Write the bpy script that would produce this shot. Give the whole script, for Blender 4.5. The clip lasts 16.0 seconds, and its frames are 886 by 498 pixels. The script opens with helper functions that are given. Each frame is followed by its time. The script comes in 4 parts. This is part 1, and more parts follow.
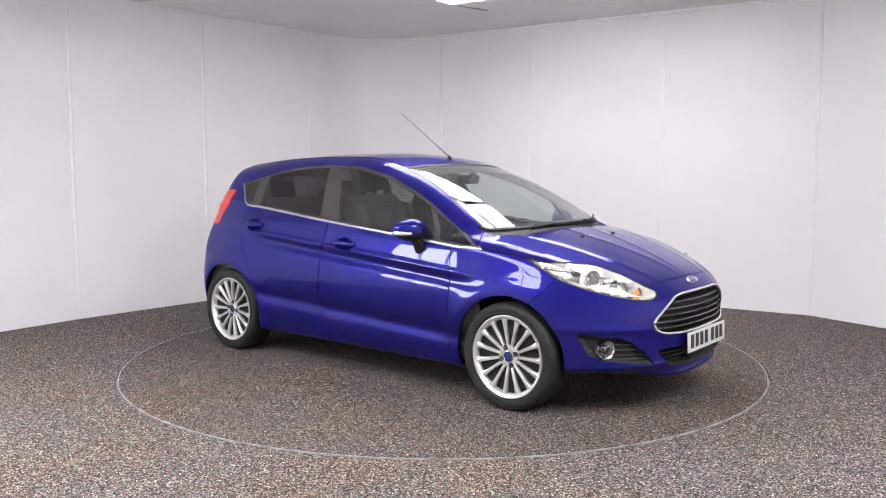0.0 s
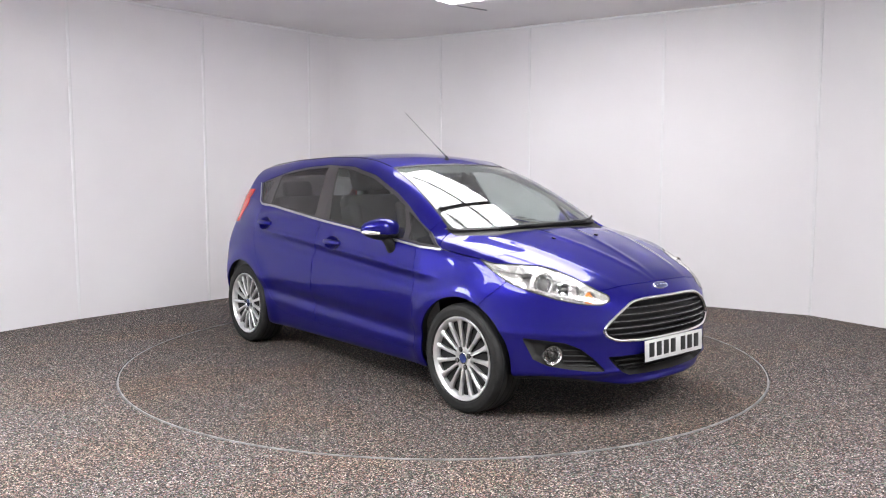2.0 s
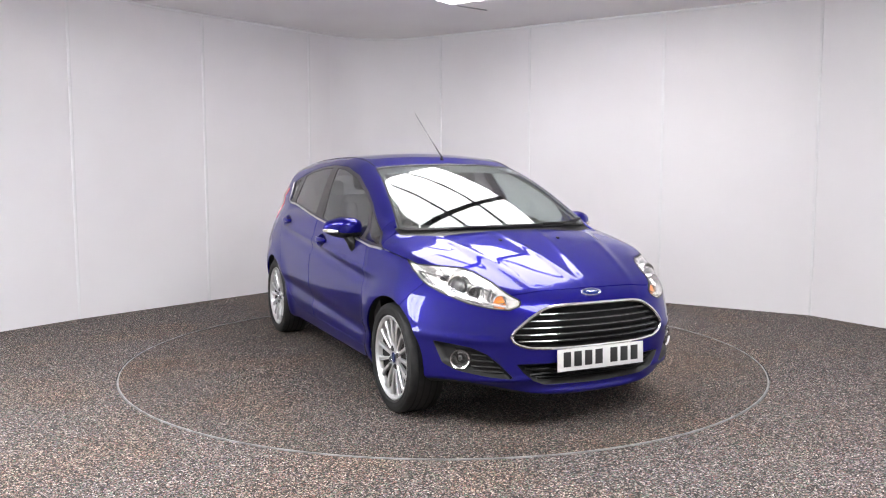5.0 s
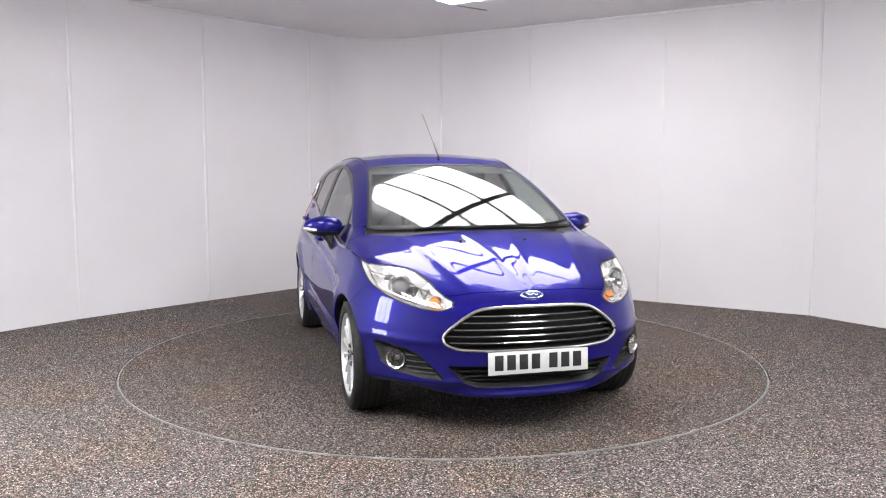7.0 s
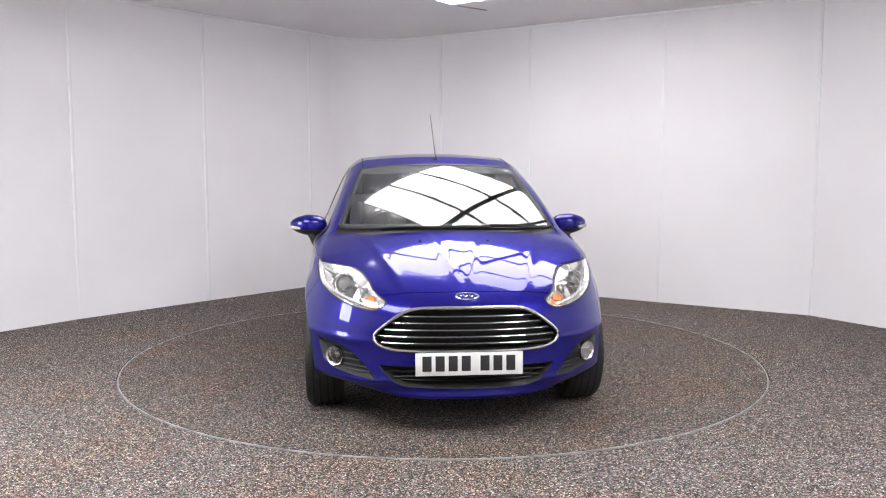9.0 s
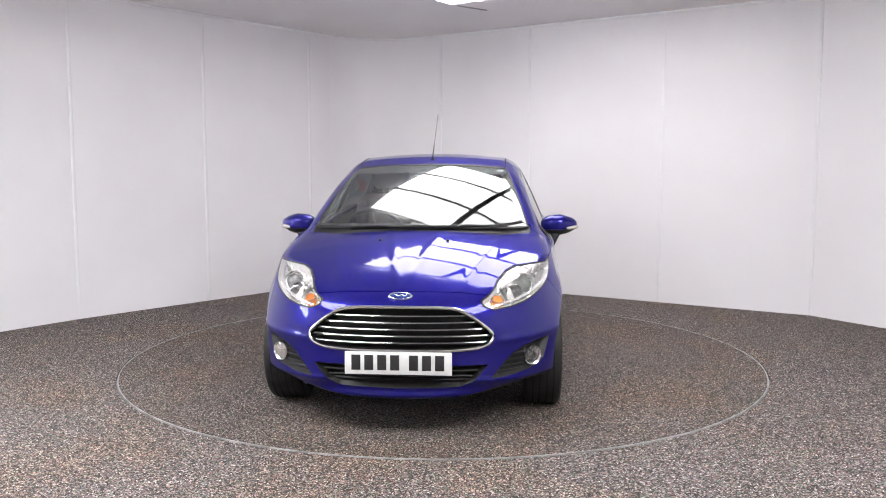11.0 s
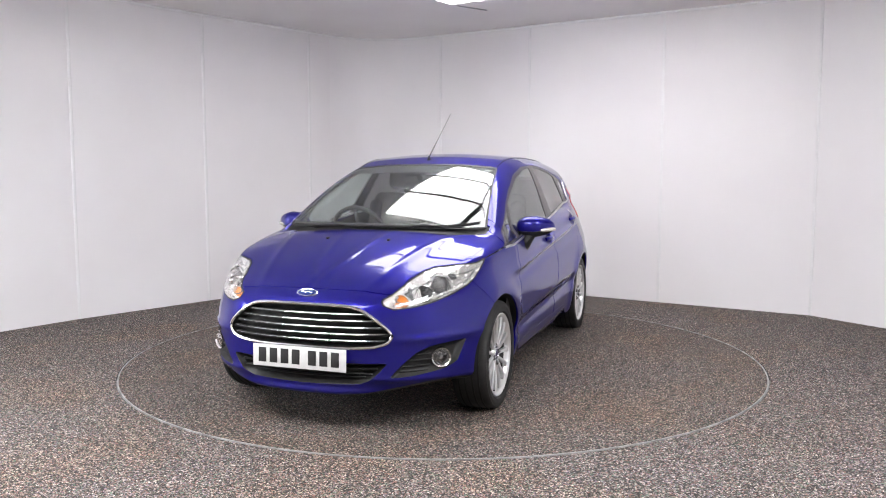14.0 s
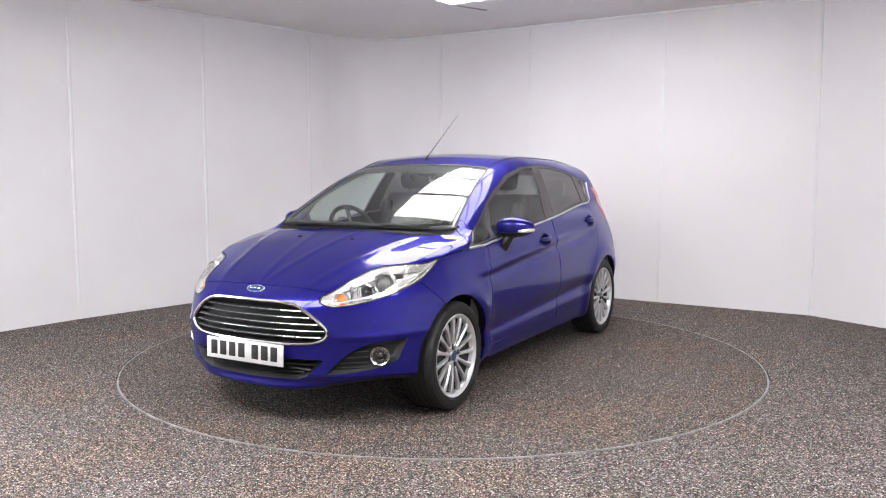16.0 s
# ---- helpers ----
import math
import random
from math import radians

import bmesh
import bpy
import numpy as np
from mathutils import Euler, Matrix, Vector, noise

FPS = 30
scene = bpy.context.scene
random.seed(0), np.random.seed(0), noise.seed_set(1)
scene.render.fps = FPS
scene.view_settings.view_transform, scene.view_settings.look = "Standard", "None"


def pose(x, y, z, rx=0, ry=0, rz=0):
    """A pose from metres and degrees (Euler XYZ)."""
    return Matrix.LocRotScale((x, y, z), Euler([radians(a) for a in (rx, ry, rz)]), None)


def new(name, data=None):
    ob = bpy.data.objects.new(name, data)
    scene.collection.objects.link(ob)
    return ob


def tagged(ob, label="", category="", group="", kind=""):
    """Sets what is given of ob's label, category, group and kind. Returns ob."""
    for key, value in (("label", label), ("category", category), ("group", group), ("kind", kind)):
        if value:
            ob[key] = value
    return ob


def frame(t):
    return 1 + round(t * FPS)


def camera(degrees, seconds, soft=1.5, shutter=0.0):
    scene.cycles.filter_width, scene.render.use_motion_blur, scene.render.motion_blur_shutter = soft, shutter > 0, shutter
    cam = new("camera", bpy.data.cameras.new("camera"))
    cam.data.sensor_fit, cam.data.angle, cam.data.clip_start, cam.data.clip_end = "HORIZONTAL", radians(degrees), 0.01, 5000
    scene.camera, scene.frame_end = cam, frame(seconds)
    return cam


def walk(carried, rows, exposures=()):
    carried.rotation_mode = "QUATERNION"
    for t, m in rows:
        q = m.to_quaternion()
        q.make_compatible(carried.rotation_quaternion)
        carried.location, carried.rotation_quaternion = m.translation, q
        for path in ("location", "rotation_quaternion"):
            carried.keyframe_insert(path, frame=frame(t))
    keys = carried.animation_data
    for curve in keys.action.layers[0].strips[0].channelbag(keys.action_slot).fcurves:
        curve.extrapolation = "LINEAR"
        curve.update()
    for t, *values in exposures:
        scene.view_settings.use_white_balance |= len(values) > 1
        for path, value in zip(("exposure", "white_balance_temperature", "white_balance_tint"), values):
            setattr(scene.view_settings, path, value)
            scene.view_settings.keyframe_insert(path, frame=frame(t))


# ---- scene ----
# The camera stands still on its tripod; the turntable turns five degrees a second.
cam = camera(56.63, 16.0, 1.1)
EYE = pose(0, -5.849, 1.319, 84.54, 0, 0)
walk(cam, [(0.0, EYE), (16.0, EYE)])

# ---- light: the glowing panels in the ceiling, with fill glow added; a faint even surround ----
scene.view_settings.exposure = 0.80
world = bpy.data.worlds.new("surround")
scene.world = world
world.use_nodes = True
world.node_tree.nodes["Background"].inputs[0].default_value = (0.9, 0.93, 1.0, 1)
world.node_tree.nodes["Background"].inputs[1].default_value = 0.05


# ---- materials ----
class Mat:
    """A node material under construction."""

    def __init__(self, name, color=(0.8, 0.8, 0.8), rough=0.5, metal=0.0, **more):
        self.m = bpy.data.materials.new(name)
        self.m.use_nodes = True
        self.t = self.m.node_tree
        self.b = self.t.nodes["Principled BSDF"]
        self.set("Base Color", (*color, 1)), self.set("Roughness", rough), self.set("Metallic", metal)
        for key, value in more.items():
            self.set(key.replace("_", " "), value)

    def set(self, name, value):
        self.b.inputs[name].default_value = value

    def node(self, kind, **values):
        n = self.t.nodes.new(kind)
        for key, value in values.items():
            n.inputs[key].default_value = value
        return n

    def link(self, a, b):
        self.t.links.new(a, b)

    def noise(self, scale, detail=3.0, rough=0.5):
        n = self.node("ShaderNodeTexNoise", Scale=scale, Detail=detail, Roughness=rough)
        c = self.node("ShaderNodeTexCoord")
        self.link(c.outputs["Object"], n.inputs["Vector"])
        return n.outputs["Fac"]

    def ramp(self, fac, *stops):
        r = self.node("ShaderNodeValToRGB")
        e = r.color_ramp.elements
        for i, (at, col) in enumerate(stops):
            s = e[i] if i < 2 else e.new(at)
            s.position, s.color = at, (*col, 1) if len(col) == 3 else col
        self.link(fac, r.inputs["Fac"])
        return r.outputs["Color"]

    def vary(self, scale, a, b, slot="Base Color", lo=0.35, hi=0.65):
        """Lets a slot drift between two values with noise."""
        to = self.ramp(self.noise(scale), (lo, a), (hi, b))
        self.link(to, self.b.inputs[slot])
        return self

    def bump(self, fac, strength=0.2, distance=0.001):
        n = self.node("ShaderNodeBump", Strength=strength, Distance=distance)
        self.link(fac, n.inputs["Height"])
        self.link(n.outputs["Normal"], self.b.inputs["Normal"])
        return self


def grey(v):
    return (v, v, v)


def make_paint():
    m = Mat("blue_metallic_paint", (0.010, 0.006, 0.19), 0.34, 0.60, Specular_Tint=(0.25, 0.25, 0.85, 1), Coat_Weight=1.0, Coat_Roughness=0.01, Coat_IOR=1.4, Specular_IOR_Level=0.05)
    flake = m.node("ShaderNodeTexVoronoi", Scale=1400.0)
    c = m.node("ShaderNodeTexCoord")
    m.link(c.outputs["Object"], flake.inputs["Vector"])
    mix = m.node("ShaderNodeMix")
    mix.data_type = "RGBA"
    m.link(flake.outputs["Distance"], mix.inputs[0])
    mix.inputs[6].default_value, mix.inputs[7].default_value = (0.013, 0.010, 0.215, 1), (0.006, 0.005, 0.118, 1)
    m.link(mix.outputs[2], m.b.inputs["Base Color"])
    m.link(m.ramp(m.noise(9.0), (0.3, grey(0.004)), (0.7, grey(0.016))), m.b.inputs["Coat Roughness"])
    return m.m


def make_carpet(name, base):
    """Dark speckled carpet: each tuft a little lighter, darker or tinted."""
    m = Mat(name, grey(0.1), 0.95)
    c = m.node("ShaderNodeTexCoord")
    v = m.node("ShaderNodeTexVoronoi", Scale=165.0)
    m.link(c.outputs["Object"], v.inputs["Vector"])
    sep = m.node("ShaderNodeSeparateColor")
    m.link(v.outputs["Color"], sep.inputs["Color"])
    b = np.array(base)
    tint = m.ramp(sep.outputs["Red"], (0.0, b * 0.05), (0.36, b * 0.22), (0.56, b * 0.9), (0.66, b * (2.5, 1.4, 1.3)), (0.74, b * (1.0, 2.0, 1.5)), (0.82, b * (1.7, 1.4, 2.2)), (0.91, b * (3.2, 3.1, 3.0)), (1.0, b * 5.6))
    big = m.ramp(m.noise(1.1, 5.0), (0.36, (1.13, 0.98, 0.84)), (0.5, (1.02, 0.99, 0.96)), (0.68, (1.04, 1.02, 1.04)))
    mix = m.node("ShaderNodeMix")
    mix.data_type, mix.blend_type = "RGBA", "MULTIPLY"
    mix.inputs[0].default_value = 1.0
    m.link(tint, mix.inputs[6]), m.link(big, mix.inputs[7])
    fine = m.node("ShaderNodeTexVoronoi", Scale=330.0)
    m.link(c.outputs["Object"], fine.inputs["Vector"])
    part_ = m.node("ShaderNodeSeparateColor")
    m.link(fine.outputs["Color"], part_.inputs["Color"])
    grain = m.ramp(part_.outputs["Green"], (0.0, grey(0.55)), (0.7, grey(1.0)), (1.0, grey(2.0)))
    mix2 = m.node("ShaderNodeMix")
    mix2.data_type, mix2.blend_type = "RGBA", "MULTIPLY"
    mix2.inputs[0].default_value = 1.0
    m.link(mix.outputs[2], mix2.inputs[6]), m.link(grain, mix2.inputs[7])
    m.link(mix2.outputs[2], m.b.inputs["Base Color"])
    m.bump(v.outputs["Distance"], 0.5, 0.004)
    return m.m


def make_glass(name, tint, rough=0.0):
    m = Mat(name, tint, rough, 0.0, Transmission_Weight=1.0, IOR=1.45)
    return m.m


def make_glow(name, color, strength):
    m = Mat(name, (0.8, 0.8, 0.8), 0.5)
    m.set("Emission Color", (*color, 1)), m.set("Emission Strength", strength)
    return m.m


PAINT = make_paint()
CARPET = make_carpet("speckled_carpet", (0.088, 0.079, 0.073))
DISC_CARPET = make_carpet("worn_speckled_carpet", (0.073, 0.064, 0.057))
_w = Mat("white_wall_panel", (0.8, 0.8, 0.82), 0.38)
_w.vary(0.8, (0.825, 0.81, 0.825), (0.86, 0.85, 0.865))
WALL = _w.bump(_w.noise(3.0), 0.05, 0.01).m
_w = Mat("white_joint_strip", (0.88, 0.88, 0.89), 0.25)
STRIP = _w.vary(6.0, (0.86, 0.86, 0.87), (0.90, 0.90, 0.91)).m
_w = Mat("white_ceiling", (0.78, 0.77, 0.77), 0.8)
_w.vary(1.1, (0.83, 0.81, 0.81), (0.86, 0.845, 0.845))
CEIL = _w.bump(_w.noise(220.0), 0.1, 0.001).m
GLOW = make_glow("lit_diffuser", (1.0, 0.965, 0.975), 5.5)
# Stronger than GLOW: for the unseen units that fill the room with light.
FILL_GLOW = make_glow("cool_fill_diffuser", (0.97, 0.975, 1.0), 11.5)
# Fill glow added on top of the units, facing the ceiling.
UPFILL = make_glow("ceiling_fill_glow", (1.0, 0.945, 0.965), 44.0)
DAY = make_glow("daylit_pane", (0.93, 0.97, 1.0), 12.0)
FRAME = Mat("dark_light_frame", grey(0.12), 0.6).vary(8.0, grey(0.09), grey(0.14)).m
RING = Mat("turntable_edge_metal", grey(0.3), 0.5, 0.2).vary(12.0, grey(0.18), grey(0.36)).m
_w = Mat("tyre_rubber", grey(0.012), 0.6, Specular_IOR_Level=0.35)
_w.vary(25.0, grey(0.008), grey(0.016))
RUBBER = _w.bump(_w.noise(300.0), 0.15, 0.0006).m
ALLOY = Mat("silver_alloy", grey(0.72), 0.28, 0.72, Coat_Weight=0.6).vary(14.0, grey(0.66), grey(0.76)).m
CHROME = Mat("chrome", grey(0.82), 0.08, 1.0).vary(10.0, grey(0.04), grey(0.16), "Roughness").m
SATIN = Mat("satin_chrome", grey(0.55), 0.28, 0.9).vary(20.0, grey(0.48), grey(0.6)).m
BLACK = Mat("satin_black_plastic", grey(0.010), 0.5, Specular_IOR_Level=0.35).vary(30.0, grey(0.007), grey(0.013)).m
GREYPLAST = Mat("grey_plastic", grey(0.035), 0.55).vary(30.0, grey(0.028), grey(0.044)).m
PILLAR = Mat("pillar_film", grey(0.03), 0.35).vary(20.0, (0.030, 0.026, 0.027), (0.040, 0.036, 0.037)).m
# Near-black: roof joints, and shade painted into tread grooves and nut recesses.
SEAM_SHADE = Mat("shut_line_shadow", grey(0.006), 0.9).m
GLASS = make_glass("clear_glass", (0.88, 0.96, 0.93))
SIDEGLASS = make_glass("side_glass", (0.74, 0.80, 0.78))
TINTED = make_glass("privacy_glass", (0.26, 0.255, 0.26))
LENS = make_glass("lamp_lens", (0.98, 0.98, 0.98))
FOGBOWL = Mat("fog_lamp_bowl", grey(0.14), 0.18, 0.9).vary(30.0, grey(0.09), grey(0.18)).m
SILVER = Mat("lamp_reflector", (0.74, 0.725, 0.71), 0.22, 0.7).vary(18.0, grey(0.10), grey(0.3), "Roughness").m
AMBER = Mat("amber_plastic", (0.75, 0.22, 0.03), 0.2, 0.0).vary(40.0, (0.7, 0.2, 0.03), (0.8, 0.26, 0.05)).m
RED = Mat("red_lamp_plastic", (0.62, 0.015, 0.012), 0.12, 0.0, Coat_Weight=1.0).vary(15.0, (0.55, 0.012, 0.01), (0.68, 0.02, 0.016)).m
PLATE = Mat("white_plate", (0.6, 0.6, 0.59), 0.4).vary(20.0, (0.57, 0.57, 0.56), (0.63, 0.63, 0.62)).m
INK = Mat("black_ink", grey(0.012), 0.5).m
BADGE = Mat("badge_blue", (0.012, 0.03, 0.16), 0.2, 0.2, Coat_Weight=1.0).m
CLOTH = Mat("dark_seat_cloth", grey(0.018), 0.9).vary(60.0, (0.016, 0.014, 0.013), (0.026, 0.023, 0.021)).m
TRIM = Mat("grey_cabin_trim", grey(0.06), 0.7).vary(40.0, grey(0.05), grey(0.075)).m
LINING = Mat("pale_headlining", (0.38, 0.38, 0.36), 0.9).vary(30.0, (0.35, 0.35, 0.33), (0.41, 0.41, 0.39)).m
DISC = Mat("brake_disc", grey(0.25), 0.35, 0.9).vary(40.0, grey(0.2), grey(0.3)).m
DARKMETAL = Mat("dark_steel", grey(0.18), 0.3, 0.9).vary(50.0, grey(0.13), grey(0.22)).m
DARKLENS = Mat("projector_glass", grey(0.10), 0.03, 0.2, Coat_Weight=1.0).m
STRIPLENS = Mat("pale_lamp_plastic", (0.62, 0.58, 0.52), 0.15, 0.2, Coat_Weight=1.0).vary(60.0, (0.55, 0.50, 0.44), (0.68, 0.66, 0.62)).m
WARN = Mat("white_sticker", grey(0.8), 0.5).m


# ---- builders ----
def mesh_from(name, verts, faces, mat, normals=None, smooth=True):
    me = bpy.data.meshes.new(name)
    me.from_pydata([tuple(v) for v in verts], [], [tuple(f) for f in faces])
    me.materials.append(mat)
    me.polygons.foreach_set("use_smooth", [smooth] * len(me.polygons))
    me.update()
    if normals is not None:
        me.normals_split_custom_set_from_vertices([tuple(n) for n in normals])
    return me


def hang(ob, parent, label=""):
    if parent is not None:
        ob.parent = parent
    return tagged(ob, label)


def part(name, bm, mat, parent=None, label="", sharp=35):
    """Links a bmesh as one object, under a thing or part if one is given."""
    bm.normal_update()
    for e in bm.edges:
        e.smooth = len(e.link_faces) == 2 and e.calc_face_angle(0) < radians(sharp)
    for f in bm.faces:
        f.smooth = True
    me = bpy.data.meshes.new(name)
    bm.to_mesh(me)
    bm.free()
    me.materials.append(mat)
    return hang(new(name, me), parent, label)


def box(bm, size, m=Matrix(), bevel=0.0, seg=2):
    got = bmesh.ops.create_cube(bm, size=1.0, matrix=m @ Matrix.Diagonal((*size, 1)))["verts"]
    if bevel:
        edges = list({e for v in got for e in v.link_edges})
        bmesh.ops.bevel(bm, geom=edges, offset=bevel, segments=seg, affect="EDGES", profile=0.5)
    return bm


def lathe(bm, profile, n, m=Matrix(), closed=False):
    """Turns a profile of (radius, along) round the local z axis."""
    rings = []
    for r, h in profile:
        rings.append([bm.verts.new(m @ Vector((r * math.cos(2 * math.pi * i / n), r * math.sin(2 * math.pi * i / n), h))) for i in range(n)])
    pairs = list(zip(rings, rings[1:])) + ([(rings[-1], rings[0])] if closed else [])
    for a, b in pairs:
        for i in range(n):
            bm.faces.new((a[i], a[(i + 1) % n], b[(i + 1) % n], b[i]))
    if not closed:
        if profile[0][0] > 1e-5:
            bm.faces.new(rings[0][::-1])
        if profile[-1][0] > 1e-5:
            bm.faces.new(rings[-1])
    return bm


def sweep(bm, path, radius, n=8, flat=1.0, closed=False):
    """A tube along a path; radius may be a list; flat squeezes it along z."""
    pts = [Vector(p) for p in path]
    rings = []
    for i, p in enumerate(pts):
        a, b = (pts[i - 1], pts[(i + 1) % len(pts)]) if closed else (pts[max(i - 1, 0)], pts[min(i + 1, len(pts) - 1)])
        t = (b - a).normalized()
        side = t.cross(Vector((0, 0, 1)))
        side = side.normalized() if side.length > 1e-4 else Vector((1, 0, 0))
        up = side.cross(t)
        r = radius[i] if isinstance(radius, (list, tuple)) else radius
        rings.append([bm.verts.new(p + side * r * math.cos(2 * math.pi * k / n) + up * r * flat * math.sin(2 * math.pi * k / n)) for k in range(n)])
    for a, b in zip(rings, rings[1:] + ([rings[0]] if closed else [])):
        if a is b:
            continue
        for k in range(n):
            bm.faces.new((a[k], a[(k + 1) % n], b[(k + 1) % n], b[k]))
    if not closed:
        bm.faces.new(rings[0][::-1]), bm.faces.new(rings[-1])
    return bm


def prism(bm, outline, lo, hi, m=Matrix()):
    """A flat outline of (x, y) raised from lo to hi along z."""
    a = [bm.verts.new(m @ Vector((x, y, lo))) for x, y in outline]
    b = [bm.verts.new(m @ Vector((x, y, hi))) for x, y in outline]
    bm.faces.new(a[::-1]), bm.faces.new(b)
    for i in range(len(a)):
        j = (i + 1) % len(a)
        bm.faces.new((a[i], a[j], b[j], b[i]))
    return bm


# ---- the room: carpet, panelled walls with a rounded corner, ceiling with lit panels ----
HEIGHT = 2.86
corner = [((1 - s) ** 2 * -1.30 + 2 * s * (1 - s) * -0.824 + s * s * -0.03, (1 - s) ** 2 * 3.727 + 2 * s * (1 - s) * 4.268 + s * s * 3.753) for s in [k / 11 for k in range(12)]]
plan = [(-4.1, 0.1), (-3.24, 1.39), (-2.38, 2.44), (-1.5, 3.487), *corner, (0.93, 3.13), (2.16, 2.33), (3.35, 1.57), (3.95, 0.54),
        (4.6, -1.2), (4.8, -3.4), (4.5, -5.6), (3.4, -7.4), (1.2, -8.2), (-1.2, -8.2), (-3.4, -7.4), (-4.5, -5.6), (-4.8, -3.4), (-4.6, -1.2)]
TURN = 2.194


def build_ground():
    bm = bmesh.new()
    n = 128
    gap = TURN + 0.007
    inner = [bm.verts.new((gap * math.cos(2 * math.pi * i / n), gap * math.sin(2 * math.pi * i / n), 0)) for i in range(n)]
    outer = [bm.verts.new((9.5 * math.cos(2 * math.pi * i / n), -2 + 9.5 * math.sin(2 * math.pi * i / n), 0)) for i in range(n)]
    for i in range(n):
        bm.faces.new((inner[i], outer[i], outer[(i + 1) % n], inner[(i + 1) % n]))
    bmesh.ops.recalc_face_normals(bm, faces=bm.faces[:])
    ob = part("floor", bm, CARPET)
    tagged(ob, "grey speckled carpet floor of the photo studio", "floor", "", "structure")
    pit = part("turntable_pit", lathe(bmesh.new(), [(TURN + 0.02, -0.05), (TURN + 0.02, -0.14)], 96), FRAME, ob)
    return pit


def build_turntable():
    bm = bmesh.new()
    lathe(bm, [(TURN - 0.0095, -0.04), (TURN - 0.0095, 0.0)], 160)
    top = part("turntable", bm, DISC_CARPET)
    tagged(top, "round carpeted turntable set flush in the floor", "turntable")
    edge = lathe(bmesh.new(), [(TURN - 0.008, -0.03), (TURN - 0.008, 0.003), (TURN - 0.004, 0.004), (TURN - 0.001, 0.003), (TURN - 0.001, -0.03)], 160, closed=True)
    part("edge_strip", edge, RING, top, "thin pale metal edge strip")
    return top


def wall_slab(a, b, back=0.05):
    """An upright panel between two places, with thickness behind it."""
    bm = bmesh.new()
    d = Vector((b[0] - a[0], b[1] - a[1], 0)).normalized()
    out = Vector((-d.y, d.x, 0)) * back
    pts = [Vector((*a, 0)), Vector((*b, 0)), Vector((*b, 0)) + out, Vector((*a, 0)) + out]
    prism(bm, [(p.x, p.y) for p in pts], -0.02, HEIGHT + 0.03)
    bmesh.ops.recalc_face_normals(bm, faces=bm.faces[:])
    return bm


def build_walls():
    first = 4
    last = first + len(corner) - 1
    bm = bmesh.new()
    rows = []
    for i in range(first, last + 1):
        x, y = plan[i]
        a, b = Vector(plan[i - 1]), Vector(plan[i + 1])
        d = (b - a).normalized()
        rows.append([bm.verts.new((x, y, z)) for z in (-0.02, HEIGHT + 0.03)] + [bm.verts.new((x - d.y * 0.05, y + d.x * 0.05, z)) for z in (HEIGHT + 0.03, -0.02)])
    for p, q in zip(rows, rows[1:]):
        for k in range(4):
            bm.faces.new((p[k], p[(k + 1) % 4], q[(k + 1) % 4], q[k]))
    bmesh.ops.recalc_face_normals(bm, faces=bm.faces[:])
    curved = part("wall_corner", bm, WALL, None, "", 60)
    tagged(curved, "smooth white wall bent round the studio corner", "wall", "", "structure")
    n = len(plan)
    count = 0
    for i in range(n):
        j = (i + 1) % n
        if first <= i < last:
            continue
        count += 1
        ob = part("wall_%d" % count, wall_slab(plan[i], plan[j]), WALL)
        tagged(ob, "white glossy wall panel running from carpet to ceiling", "wall", "", "structure")
        a, b = Vector(plan[i]), Vector(plan[j])
        d = (b - a).normalized()
        inward = Vector((d.y, -d.x))
        at = a + inward * 0.0015
        m = Matrix(((d.x, inward.x, 0, at.x), (d.y, inward.y, 0, at.y), (0, 0, 1, HEIGHT / 2), (0, 0, 0, 1)))
        part("joint_strip", box(bmesh.new(), (0.028, 0.010, HEIGHT - 0.004), m, 0.004, 3), STRIP, ob, "raised white joint strip")


def build_ceiling():
    bm = bmesh.new()
    prism(bm, [(x * 1.06, y * 1.03) for x, y in plan], HEIGHT, HEIGHT + 0.05)
    bmesh.ops.recalc_face_normals(bm, faces=bm.faces[:])
    ob = part("ceiling", bm, CEIL)
    tagged(ob, "plain white studio ceiling", "ceiling", "", "structure")
    path = [(x, y, HEIGHT - 0.012) for x, y in plan]
    trim = part("trim", sweep(bmesh.new(), path, 0.014, 6, closed=True), STRIP)
    tagged(trim, "slim white trim where wall meets ceiling", "trim", "", "structure")


# Lit panels hang just below the ceiling: three strips, crossed by one broad bar.
HANG = 2.79
ALONG, ACROSS = Vector((-0.588, -0.809, 0)), Vector((0.809, -0.588, 0))


